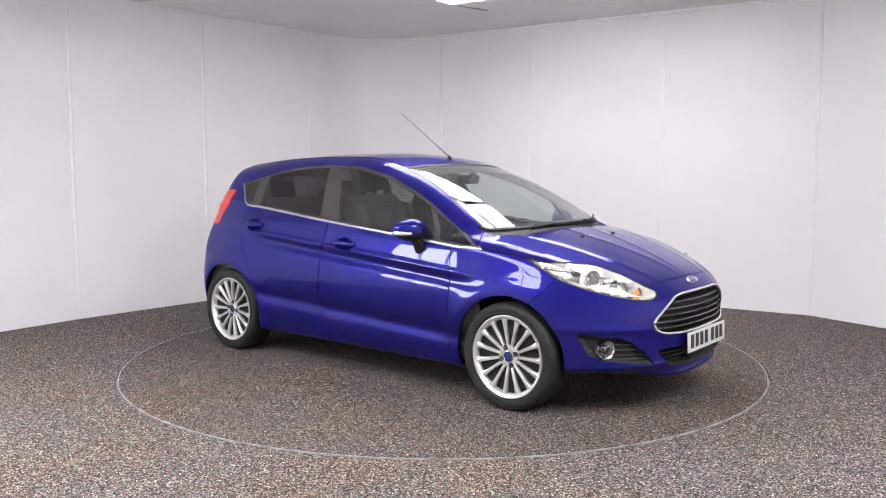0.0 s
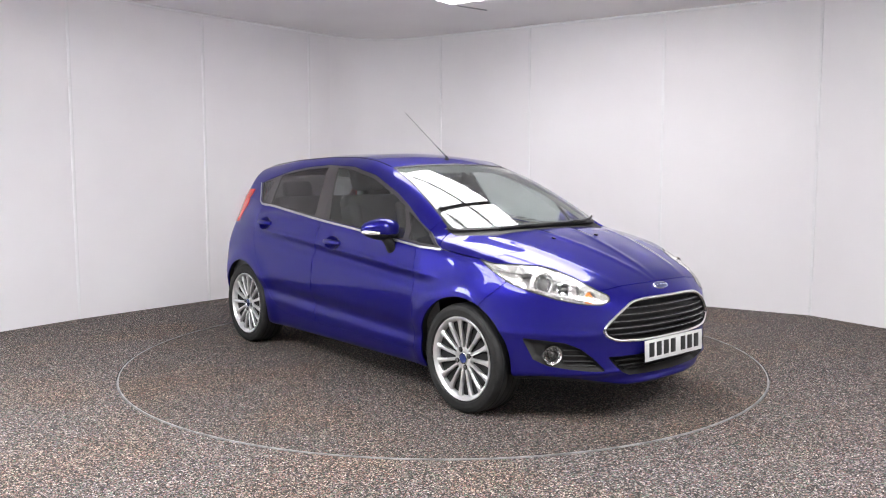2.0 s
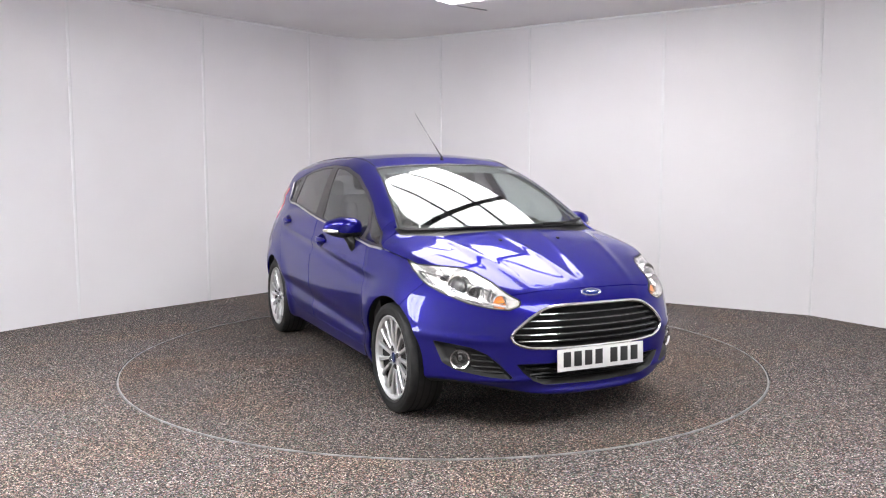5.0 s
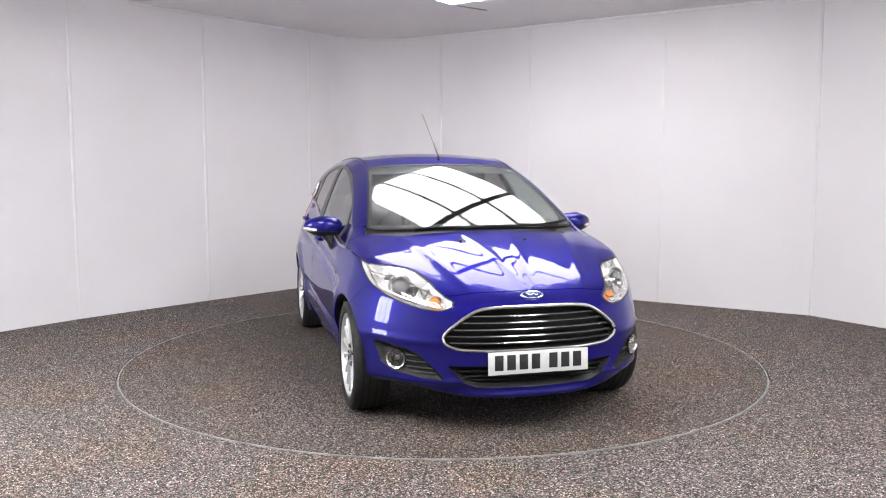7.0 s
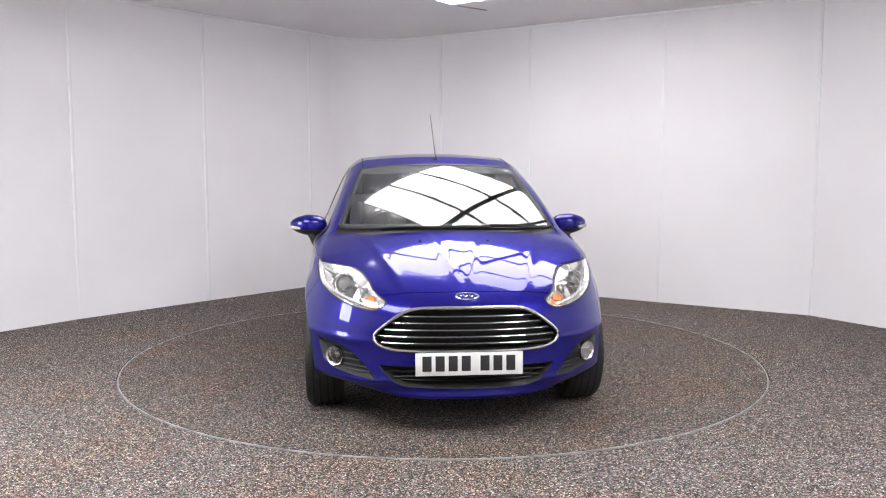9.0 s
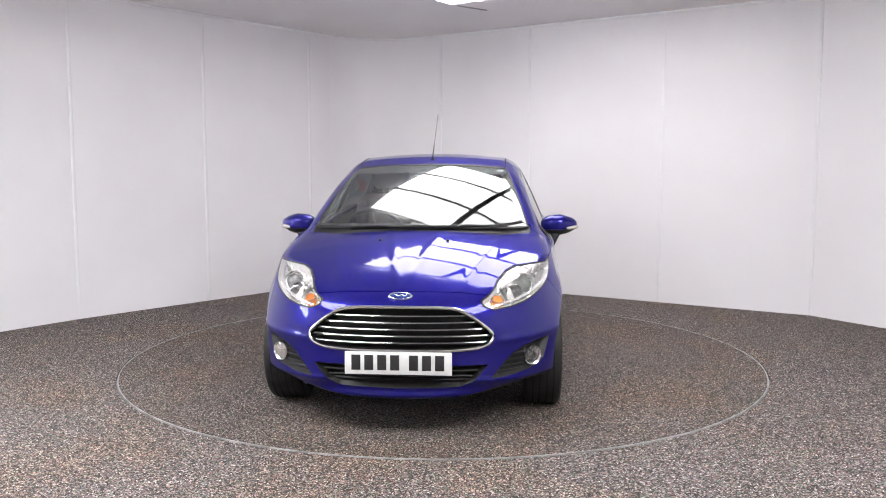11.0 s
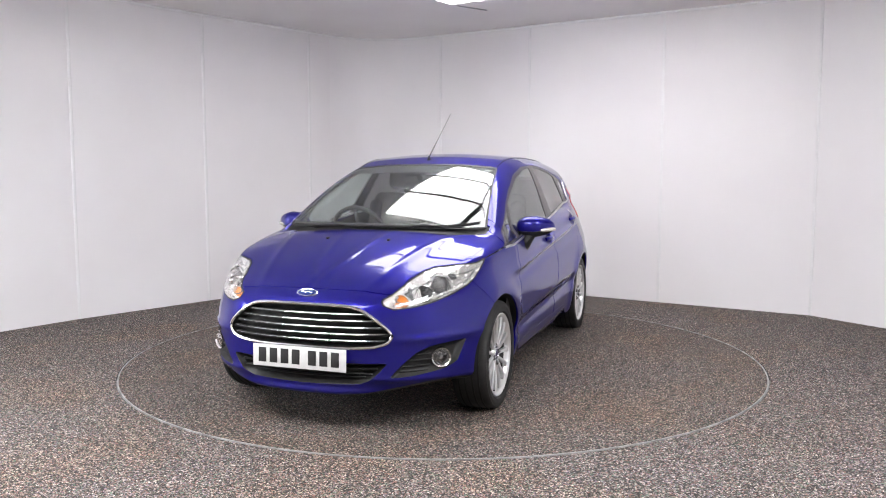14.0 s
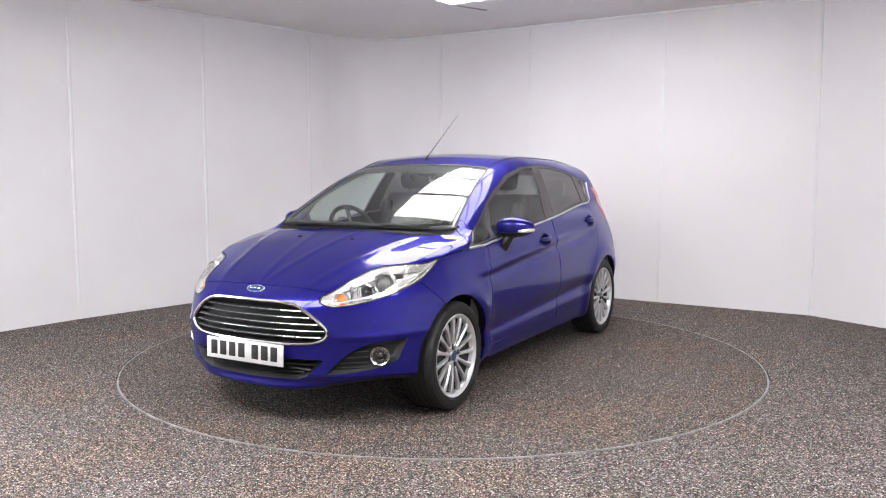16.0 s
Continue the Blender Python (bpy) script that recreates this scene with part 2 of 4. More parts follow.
def build_ceiling_light(corner_at, glow):
    """One hanging unit: two by three glowing diffusers in a dark frame, its corner given."""
    start = Vector((*corner_at, HANG))
    strip, length, thin, broad = 0.511, 1.065, 0.037, 0.075
    lamp = new("ceiling_light")
    tagged(lamp, "large white lit panel of six diffusers hung below the ceiling", "ceiling light", "lit ceiling panels")
    wide, deep = 2 * length + broad, 3 * strip + 2 * thin
    turned = Matrix.Rotation(math.atan2(ACROSS.y, ACROSS.x), 4, "Z")

    def bar(name, u, v, lu, lv, h, z, mat, label=""):
        at = start + ACROSS * (u + lu / 2) + ALONG * (v + lv / 2) + Vector((0, 0, z))
        part(name, box(bmesh.new(), (lu, lv, h), Matrix.Translation(at) @ turned, 0.003), mat, lamp, label)

    for i in range(3):
        for j in range(2):
            bar("diffuser", j * (length + broad), i * (strip + thin), length, strip, 0.02, 0.012, glow, "glowing white diffuser")
    for i in (1, 2):
        bar("thin_bar", 0, i * strip + (i - 1) * thin, wide, thin, 0.04, 0.006, FRAME)
    bar("broad_bar", length, 0, broad, deep, 0.034, 0.006, FRAME)
    for u, v, lu, lv in ((-0.012, -0.012, wide + 0.024, 0.012), (-0.012, deep, wide + 0.024, 0.012), (-0.012, 0, 0.012, deep), (wide, 0, 0.012, deep)):
        bar("edge", u, v, lu, lv, 0.05, 0.020, STRIP)
    bar("back_tray", 0, 0, wide, deep, 0.008, 0.034, STRIP)
    # Added upward glow; it lifts the ceiling and upper walls.
    bar("ceiling_fill", 0.04, 0.04, wide - 0.08, deep - 0.08, 0.008, 0.044, UPFILL, "added upward-glowing fill sheet")
    for u in (0.15, wide - 0.15):
        for v in (0.15, deep - 0.15):
            a = start + ACROSS * u + ALONG * v + Vector((0, 0, 0.03))
            part("hanger", sweep(bmesh.new(), [a, a + Vector((0, 0, HEIGHT - HANG - 0.03))], 0.003, 6), FRAME, lamp)


def build_window():
    """A bright window in the side wall, out of the camera's view, that the paint mirrors."""
    a, b = Vector(plan[-1]), Vector(plan[-2])
    d = (b - a).normalized()
    inward = Vector((-d.y, d.x))
    m = Matrix(((d.x, inward.x, 0, 0), (d.y, inward.y, 0, 0), (0, 0, 1, 0), (0, 0, 0, 1)))
    mid = a + d * 0.66 + inward * 0.012
    m = Matrix.Translation((mid.x, mid.y, 1.45)) @ m
    win = part("window_1", box(bmesh.new(), (1.06, 0.02, 1.16), m, 0.004), STRIP)
    tagged(win, "white framed window with three bright panes", "window", "", "structure")
    for k in (-1, 0, 1):
        part("pane", box(bmesh.new(), (0.29, 0.012, 1.04), m @ Matrix.Translation((0.33 * k, 0.012, 0)), 0.003), DAY, win, "bright daylit pane")


build_ground()
TURNTABLE = build_turntable()
build_walls()
build_ceiling()
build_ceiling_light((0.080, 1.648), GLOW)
# Unseen units: left mirrored in the wing, right added; both brightened as fill.
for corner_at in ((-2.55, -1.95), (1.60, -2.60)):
    build_ceiling_light(corner_at, FILL_GLOW)
build_window()
slot = part("ceiling_slot", box(bmesh.new(), (0.36, 0.016, 0.006), Matrix.Translation((0.28, 2.16, HEIGHT - 0.003)) @ Matrix.Rotation(math.atan2(0.22, 0.28), 4, "Z"), 0.001), FRAME)
tagged(slot, "thin dark slot in the white ceiling", "ceiling slot", "", "structure")

# ---- the car's body as one smooth closed form (x forward, y to its left, z up) ----
def curve(xs, zs, soft):
    """A smooth function through a few knots."""
    t = np.linspace(xs[0] - 1.0, xs[-1] + 1.0, 1600)
    lo, hi = (zs[1] - zs[0]) / (xs[1] - xs[0]), (zs[-1] - zs[-2]) / (xs[-1] - xs[-2])
    v = np.where(t < xs[0], zs[0] + lo * (t - xs[0]), np.where(t > xs[-1], zs[-1] + hi * (t - xs[-1]), np.interp(t, xs, zs)))
    n = max(3, int(3 * soft / (t[1] - t[0])))
    k = np.exp(-0.5 * (np.arange(-n, n + 1) * (t[1] - t[0]) / soft) ** 2)
    v = np.convolve(np.pad(v, n, mode="reflect", reflect_type="odd"), k / k.sum(), mode="valid")
    return lambda q: np.interp(q, t, v)


rake = [0.25 + 0.12 * k for k in range(10)]
ROOF = curve([-1.75, -1.6, -1.3, -0.9, -0.5, -0.15, 0.1] + rake,
             [1.285, 1.335, 1.392, 1.43, 1.445, 1.441, 1.414] + [1.3754 - 0.3289 * (q - 0.25) - 0.1635 * (q - 0.25) ** 2 for q in rake], 0.05)
BONNET = curve([0.6, 1.0, 1.2, 1.4, 1.6, 1.8, 1.92, 2.05], [1.02, 0.995, 0.962, 0.915, 0.855, 0.78, 0.72, 0.63], 0.06)
NOSE = curve([0.10, 0.2, 0.25, 0.31, 0.42, 0.55, 0.68, 0.76, 0.9], [1.86, 1.955, 2.0, 2.026, 2.022, 2.030, 2.012, 1.97, 1.86], 0.018)
TAIL = curve([0.15, 0.3, 0.5, 0.8, 0.95, 1.1, 1.29, 1.4], [-1.82, -1.88, -1.905, -1.86, -1.79, -1.70, -1.60, -1.54], 0.04)
PLAN = curve([-1.95, -1.6, -1.25, -0.6, 0.4, 1.24, 1.5, 1.8, 2.0], [0.74, 0.81, 0.842, 0.838, 0.838, 0.842, 0.832, 0.80, 0.77], 0.10)
FLANK = curve([0.12, 0.2, 0.27, 0.36, 0.5, 0.62, 0.74, 0.86, 1.0, 1.1], [-0.10, -0.062, -0.041, -0.030, -0.009, -0.004, -0.014, -0.034, -0.070, -0.11], 0.03)


def smax(a, b, r):
    """The larger of two, rounded over a radius r."""
    h = np.clip(0.5 + 0.5 * (a - b) / r, 0, 1)
    return b + (a - b) * h + r * h * (1 - h)


def step(q):
    return 0.5 + 0.5 * np.tanh(q)


def belt(x):
    return 0.980 - 0.093 * x


def form(p):
    """Negative inside the body, positive outside."""
    x, y, z = p[..., 0], np.abs(p[..., 1]), p[..., 2]
    wheel = np.minimum(np.hypot(x - 1.2445, z - 0.30), np.hypot(x + 1.2445, z - 0.30))
    flare = 0.016 * np.exp(-((wheel - 0.37) / 0.075) ** 2)
    line = 0.805 - 0.078 * x
    doors = step((x + 1.0) / 0.15) * step((0.95 - x) / 0.15)
    crease = doors * (-0.014 * np.exp(-((z - line + 0.045) / 0.032) ** 2) + 0.008 * np.exp(-((z - line - 0.008) / 0.017) ** 2))
    rocker = doors * (-0.020 * np.exp(-((z - 0.415 + 0.045 * x) / 0.052) ** 2))
    lean = 0.24 * np.maximum(x - 0.9, 0) * np.maximum(z - 0.45, 0)
    lean = lean + 0.27 * np.maximum(-x - 1.0, 0) * np.maximum(z - 0.75, 0)
    side = y - (PLAN(x) + FLANK(z) - lean + flare + crease + rocker)
    inner, outer = 0.145 - 0.17 * (x - 1.18), 0.485 - 0.27 * (x - 1.24)
    ridge = (0.0034 * np.exp(-((y - inner) / 0.026) ** 2) + 0.0042 * np.exp(-((y - outer) / 0.030) ** 2)) * step((x - 1.16) / 0.06) * step((1.86 - x) / 0.08)
    ridge = ridge + 0.004 * step((outer - y) / 0.02) * step((x - 1.16) / 0.06)
    fall = 1 + 1.3 * np.maximum(x - 1.4, 0)
    top = z - (BONNET(x) - (0.08 * y ** 2 + 0.06 * y ** 4) * fall + ridge)
    lip = 0.034 * np.exp(-((z - 0.214) / 0.026) ** 2) * step((0.66 - y) / 0.08)
    lip = lip + 0.011 * np.exp(-((z - 0.285 + 0.05 * (y - 0.6)) / 0.017) ** 2) * step((y - 0.36) / 0.05) + 0.010 * np.exp(-((z - 0.487) / 0.020) ** 2) * step((y - 0.50) / 0.05)
    front = x - (NOSE(z) - (0.26 * y ** 2 + 0.80 * y ** 4) * (1 + 0.9 * np.maximum(z - 0.5, 0)) + lip)
    back = (TAIL(z) + 0.38 * y ** 2 + 0.12 * y ** 4) - x
    floor_pan = 0.174 + 0.45 * np.maximum(x - 1.3, 0) * y ** 2 - z
    lower = smax(smax(smax(side, top, 0.065), smax(front, back, 0.02), 0.07), floor_pan, 0.05)
    cabin = y - (0.772 - 0.03 * np.maximum(x, 0) - 0.07 * np.maximum(-x - 0.2, 0) - 0.40 * np.maximum(z - belt(x), 0) + 0.5 * np.minimum(z - belt(x), 0) - 0.20 * np.maximum(z - belt(x), 0) ** 2)
    lid = z - (ROOF(x + (0.151 * y ** 2 + 0.101 * y ** 4) * step((x - 0.1) / 0.1)) - (0.12 - 0.0736 * step((x - 0.3) / 0.15)) * y ** 2)
    upper = smax(smax(cabin, lid, 0.10), back, 0.08)
    upper = np.maximum(upper, 0.75 - z)
    return -smax(-lower, -upper, 0.035 + 0.10 * step((-x - 1.05) / 0.12) - 0.024 * step((x - 0.95) / 0.05) * step((0.60 - y) / 0.05))


def slope(p, e=1e-4):
    g = np.stack([form(p + np.eye(3)[i] * e) - form(p - np.eye(3)[i] * e) for i in range(3)], -1)
    return g / np.linalg.norm(g, axis=-1, keepdims=True)


def cast(a, b):
    """Where the way from a (inside) to b (outside) leaves the body."""
    lo, hi = np.zeros(a.shape[:-1]), np.ones(a.shape[:-1])
    for _ in range(26):
        mid = 0.5 * (lo + hi)
        inside = form(a + (b - a) * mid[..., None]) < 0
        lo, hi = np.where(inside, mid, lo), np.where(inside, hi, mid)
    return a + (b - a) * (0.5 * (lo + hi))[..., None]


OUTER, INNER, CENTRE = np.array((2.3, 1.05, 0.85)), np.array((1.35, 0.25, 0.12)), np.array((0.0, 0.0, 0.62))


def sheet(axis, sign, n, m):
    """One of the body's six sides as a grid of places and normals."""
    u, w = np.meshgrid(np.linspace(-1, 1, n), np.linspace(-1, 1, m), indexing="ij")
    c = np.empty((n, m, 3))
    c[..., axis] = sign
    c[..., (axis + 1) % 3], c[..., (axis + 2) % 3] = (u, w) if sign > 0 else (u, -w)
    p = cast(CENTRE + c * INNER, CENTRE + c * OUTER)
    return p, slope(p)


# ---- panels: pieces of the body's surface cut along outlines ----
SHEETS = [sheet(1, 1, 112, 360), sheet(1, -1, 112, 360), sheet(2, 1, 330, 150), sheet(0, 1, 170, 110), sheet(0, -1, 70, 60), sheet(2, -1, 60, 40)]


def inside(u, v, pts):
    """Signed distance to a closed outline: negative inside."""
    best, odd = np.full(u.shape, 9.0), np.zeros(u.shape, bool)
    for (ax, ay), (bx, by) in zip(pts, pts[1:] + pts[:1]):
        ex, ey = bx - ax, by - ay
        h = np.clip(((u - ax) * ex + (v - ay) * ey) / (ex * ex + ey * ey), 0, 1)
        best = np.minimum(best, np.hypot(u - ax - h * ex, v - ay - h * ey))
        if ay != by:
            odd ^= ((ay > v) != (by > v)) & (u < ex * (v - ay) / ey + ax)
    return np.where(odd, -best, best)


def both(half):
    """A right-left outline from its half, from the top middle round to the bottom middle."""
    return half + [(-a, b) for a, b in half[::-1] if abs(a) > 1e-6]


HEADLIGHT = [(0.575, 0.850), (0.69, 0.830), (0.86, 0.828), (1.03, 0.819), (1.135, 0.802), (1.29, 0.762), (1.45, 0.704), (1.525, 0.683),
             (1.527, 0.658), (1.46, 0.638), (1.315, 0.645), (1.15, 0.665), (0.98, 0.695), (0.825, 0.73), (0.75, 0.757), (0.66, 0.80)]
FOG = [(0.90, 0.464), (1.05, 0.458), (1.2, 0.447), (1.31, 0.418), (1.40, 0.37), (1.495, 0.303), (1.32, 0.310), (1.08, 0.331), (0.975, 0.362)]
GRILLE = both([(0.0, 0.657), (0.19, 0.656), (0.27, 0.650), (0.31, 0.638), (0.375, 0.598), (0.45, 0.535), (0.462, 0.508), (0.447, 0.480), (0.385, 0.457), (0.245, 0.450), (0.0, 0.452)])
INTAKE = both([(0.0, 0.375), (0.43, 0.372), (0.40, 0.335), (0.352, 0.292), (0.297, 0.270), (0.0, 0.262)])
SCREEN = both([(0.0, 1.368), (0.29, 1.361), (0.48, 1.345), (0.512, 1.335), (0.532, 1.30), (0.585, 1.17), (0.628, 1.05), (0.648, 0.985), (0.60, 0.978), (0.36, 0.981), (0.0, 0.983)])
REAR_SCREEN = both([(0.0, 1.30), (0.42, 1.27), (0.50, 1.06), (0.0, 1.03)])
DLO = [(1.055, 0.878), (0.78, 1.012), (0.60, 1.118), (0.463, 1.185), (0.193, 1.29), (-0.073, 1.347), (-0.38, 1.360), (-0.62, 1.348), (-0.862, 1.320),
       (-1.152, 1.253), (-1.256, 1.226), (-1.20, 1.14), (-1.125, 1.070), (-0.706, 1.036), (-0.211, 0.996), (0.39, 0.946)]
FRONT_GLASS = [(-0.115, 1.000), (0.69, 0.924), (0.582, 1.108), (0.44, 1.172), (0.18, 1.27), (-0.08, 1.326), (-0.245, 1.338)]
QUARTER_GLASS = [(0.630, 1.078), (0.740, 0.921), (0.985, 0.899)]
REAR_GLASS = [(-0.305, 1.016), (-0.37, 1.341), (-0.62, 1.330), (-0.86, 1.302), (-0.985, 1.275), (-1.0, 1.076)]
TAIL_GLASS = [(-1.08, 1.248), (-1.10, 1.088), (-1.132, 1.090), (-1.19, 1.15), (-1.235, 1.222)]
TAIL_LAMP = [(-1.325, 1.178), (-1.355, 1.11), (-1.41, 1.02), (-1.44, 0.92), (-1.9, 0.90), (-1.9, 1.16)]
FRONT_DOOR = [(-0.212, 1.06), (-0.214, 0.96), (-0.235, 0.78), (-0.262, 0.50), (-0.255, 0.36), (-0.235, 0.290), (0.80, 0.280), (0.838, 0.31), (0.852, 0.62), (0.845, 0.96)]
REAR_DOOR = [(-0.220, 1.06), (-0.222, 0.96), (-0.243, 0.78), (-0.270, 0.50), (-0.263, 0.36), (-0.243, 0.290), (-0.64, 0.294), (-0.70, 0.305), (-0.78, 0.345), (-0.87, 0.43), (-0.99, 0.645), (-1.075, 0.77), (-1.113, 0.86), (-1.122, 1.12)]


def distance_to(name, p):
    """Signed distance of places on the body to one of its regions."""
    x, y, z = p[..., 0], p[..., 1], p[..., 2]
    a = np.abs(y)
    far = 9.0
    if name == "headlight":
        return np.where(x > 1.25, inside(x - a, z, HEADLIGHT), far)
    if name == "fog":
        return np.where(x > 1.35, inside(x - a, z, FOG), far)
    if name == "grille":
        return np.where(x > 1.7, inside(y, z, GRILLE), far)
    if name == "intake":
        return np.where(x > 1.7, inside(y, z, INTAKE), far)
    if name == "screen":
        return np.where(x > 0.12, inside(y, z, SCREEN), far)
    if name == "cowl":
        return np.where((x > 0.9) & (a < 0.75), np.maximum(np.abs(z - 0.972) - 0.02, np.maximum(a - 0.66, x - 1.165)), far)
    if name == "rear_screen":
        return np.where(x < -1.3, inside(y, z, REAR_SCREEN), far)
    if name == "arch":
        return np.where(a > 0.5, np.minimum(np.hypot(x - 1.2445, z - 0.302), np.hypot(x + 1.2445, z - 0.302)) - 0.337, far)
    if name == "tail_lamp":
        return np.where((x < -1.2) & (a > 0.42), inside(x, z, TAIL_LAMP), far)
    if name == "handle":
        f = np.hypot((x + 0.025) / 1.9, z - 0.846 + 0.02 * x) - 0.042
        r = np.hypot((x + 0.96) / 1.9, z - 0.930 + 0.02 * (x + 0.96)) - 0.042
        return np.where(a > 0.6, np.minimum(f, r), far)
    if name == "under":
        return np.maximum(z - 0.190 - 0.42 * np.maximum(x - 1.3, 0) * a ** 2 - 0.02 * (a > 2), -9)
    if name == "bonnet":
        line = np.where(x < 1.33, 0.848 + (1.33 - x) * 0.125, 0.848 - 0.186 * np.maximum(x - a - 0.575, 0)) - z
        nose = inside(x + 0.17 * a ** 2 + 0.9 * np.maximum(a - 0.36, 0) ** 2, z * 0, [(0.5, -1), (1.912, -1), (1.912, 1), (0.5, 1)])
        rear = 0.965 + (0.985 - z) * 0.72 - x
        rear = np.where(a < 0.64, 1.0 - x, rear)
        return np.where(x > 0.8, np.maximum(np.maximum(line, nose), rear), far)
    table = {"dlo": DLO, "front_glass": FRONT_GLASS, "quarter_glass": QUARTER_GLASS, "rear_glass": REAR_GLASS, "tail_glass": TAIL_GLASS,
             "front_door": FRONT_DOOR, "rear_door": REAR_DOOR}
    return np.where((a > 0.45) & (x < 1.2), inside(x, z, table[name]), far)


def cut(*minus, keep=None, grow=0.0, gap=0.0030):
    """A region: inside keep, outside all of minus."""
    def field(p):
        d = np.full(p.shape[:-1], -9.0) if keep is None else distance_to(keep, p) - grow
        for name in minus:
            d = np.maximum(d, -distance_to(name, p))
        return d + gap
    return field


def side_only(field, sign):
    return lambda p: np.where(p[..., 1] * sign > 0.3, field(p), 9.0)


def clip(field, push=0.0, rim=0.012, back=0.0, sheets=None):
    """Cuts the surface to field < 0. push sets it inwards (a number, or a function of field); rim folds the cut edge in; back adds an inner face."""
    verts, norms, faces = [], [], []
    for p, n in (SHEETS if sheets is None else [SHEETS[i] for i in sheets]):
        d = field(p)
        if d.min() >= 0:
            continue
        m = d.shape[1]
        q, nq, dq = p.reshape(-1, 3), n.reshape(-1, 3), d.ravel()
        i = np.arange(d.size).reshape(d.shape)
        quads = np.stack([i[:-1, :-1], i[1:, :-1], i[1:, 1:], i[:-1, 1:]], -1).reshape(-1, 4)
        count = (dq[quads] < 0).sum(1)
        whole, mixed = quads[count == 4], quads[(count > 0) & (count < 4)]
        cutv, pairs, polys, rims = {}, [], [], []

        def edge(a, b):
            key = (a, b) if a < b else (b, a)
            if key not in cutv:
                cutv[key] = len(pairs)
                pairs.append(key)
            return -1 - cutv[key]

        for f in mixed.tolist():
            poly, cuts = [], []
            for k in range(4):
                a, b = f[k], f[(k + 1) % 4]
                if dq[a] < 0:
                    poly.append(a)
                if (dq[a] < 0) != (dq[b] < 0):
                    c = edge(a, b)
                    poly.append(c)
                    cuts.append((c, dq[a] < 0))
            if len(poly) >= 3:
                polys.append(poly)
            if len(cuts) == 2:
                (c0, out0), (c1, _) = cuts
                rims.append((c0, c1) if out0 else (c1, c0))
        used = np.unique(np.concatenate([whole.ravel(), np.array([v for f in polys for v in f if v >= 0], int)]))
        spot = {int(v): k for k, v in enumerate(used)}
        place, normal = q[used], nq[used]
        if pairs:
            pr = np.array(pairs)
            w = (dq[pr[:, 0]] / (dq[pr[:, 0]] - dq[pr[:, 1]]))[:, None]
            extra = q[pr[:, 0]] * (1 - w) + q[pr[:, 1]] * w
            en = slope(extra)
            extra = extra - en * form(extra)[:, None]
            place, normal = np.concatenate([place, extra]), np.concatenate([normal, slope(extra)])
        k0 = len(used)
        depth = push(field(place)) if callable(push) else np.full(len(place), float(push))
        moved = place - normal * depth[:, None]
        base = sum(len(v) for v in verts)

        def at(v):
            return base + (spot[v] if v >= 0 else k0 - 1 - v)

        out = [[at(v) for v in f] for f in whole.tolist() + polys]
        shade = normal
        if callable(push):
            shade = np.zeros_like(moved)
            for f in out:
                a, b, c = (moved[f[j] - base] for j in (0, 1, 2))
                fn = np.cross(b - a, c - a)
                for v in f:
                    shade[v - base] += fn
            shade /= np.maximum(np.linalg.norm(shade, axis=1, keepdims=True), 1e-12)
        verts.append(moved), norms.append(shade), faces.extend(out)
        total = base + len(moved)
        if back:
            verts.append(moved - normal * back), norms.append(-normal)
            faces.extend([[v + len(moved) for v in f[::-1]] for f in out])
            total += len(moved)
        if rim or back:
            fold = back if back else rim
            rv, rn = [], []
            for c0, c1 in rims:
                a, b = at(c0) - base, at(c1) - base
                e = np.cross(moved[b] - moved[a], normal[a])
                e = e / max(np.linalg.norm(e), 1e-12)
                rv += [moved[b], moved[a], moved[a] - normal[a] * fold, moved[b] - normal[b] * fold]
                rn += [e * 0.8 + normal[b] * 0.6, e * 0.8 + normal[a] * 0.6, e, e]
                faces.append([total, total + 1, total + 2, total + 3])
                total += 4
            if rv:
                verts.append(np.array(rv)), norms.append(np.array(rn))
    return np.concatenate(verts), faces, np.concatenate(norms)


def panel(name, mat, parent, field, label="", **how):
    v, f, n = clip(field, **how)
    ob = new(name, mesh_from(name, v, f, mat, n))
    return hang(ob, parent, label)


def on_front(y, z, out=0.0):
    p = cast(np.array((0.9, y, z)), np.array((2.5, y, z)))
    return Vector(p + slope(p) * out)


def on_side(x, z, s, out=0.0):
    p = cast(np.array((x, 0.2 * s, z)), np.array((x, 1.3 * s, z)))
    return Vector(p + slope(p) * out)


def on_corner(u, z, s, out=0.0):
    p = cast(np.array((u + 0.15, 0.15 * s, z)), np.array((u + 1.2, 1.2 * s, z)))
    return Vector(p + slope(p) * out)


def on_top(x, y, out=0.0):
    p = cast(np.array((x, y, 0.5)), np.array((x, y, 2.0)))
    return Vector(p + slope(p) * out)


def facing(p, up=(0, 0, 1)):
    """A pose at a place on the body with z out of the surface and y upwards."""
    n = Vector(slope(np.array(p)))
    r = Vector(up).cross(n).normalized()
    u = n.cross(r)
    return Matrix(((r.x, u.x, n.x, p[0]), (r.y, u.y, n.y, p[1]), (r.z, u.z, n.z, p[2]), (0, 0, 0, 1)))


def dense(pts, n, closed=False):
    """Even places along a run of corners."""
    pts = pts + [pts[0]] if closed else pts
    q = np.array(pts, float)
    s = np.concatenate([[0], np.cumsum(np.linalg.norm(np.diff(q, axis=0), axis=1))])
    t = np.linspace(0, s[-1], n, endpoint=not closed)
    return [tuple(np.interp(t[i], s, q[:, k]) for k in range(q.shape[1])) for i in range(n)]


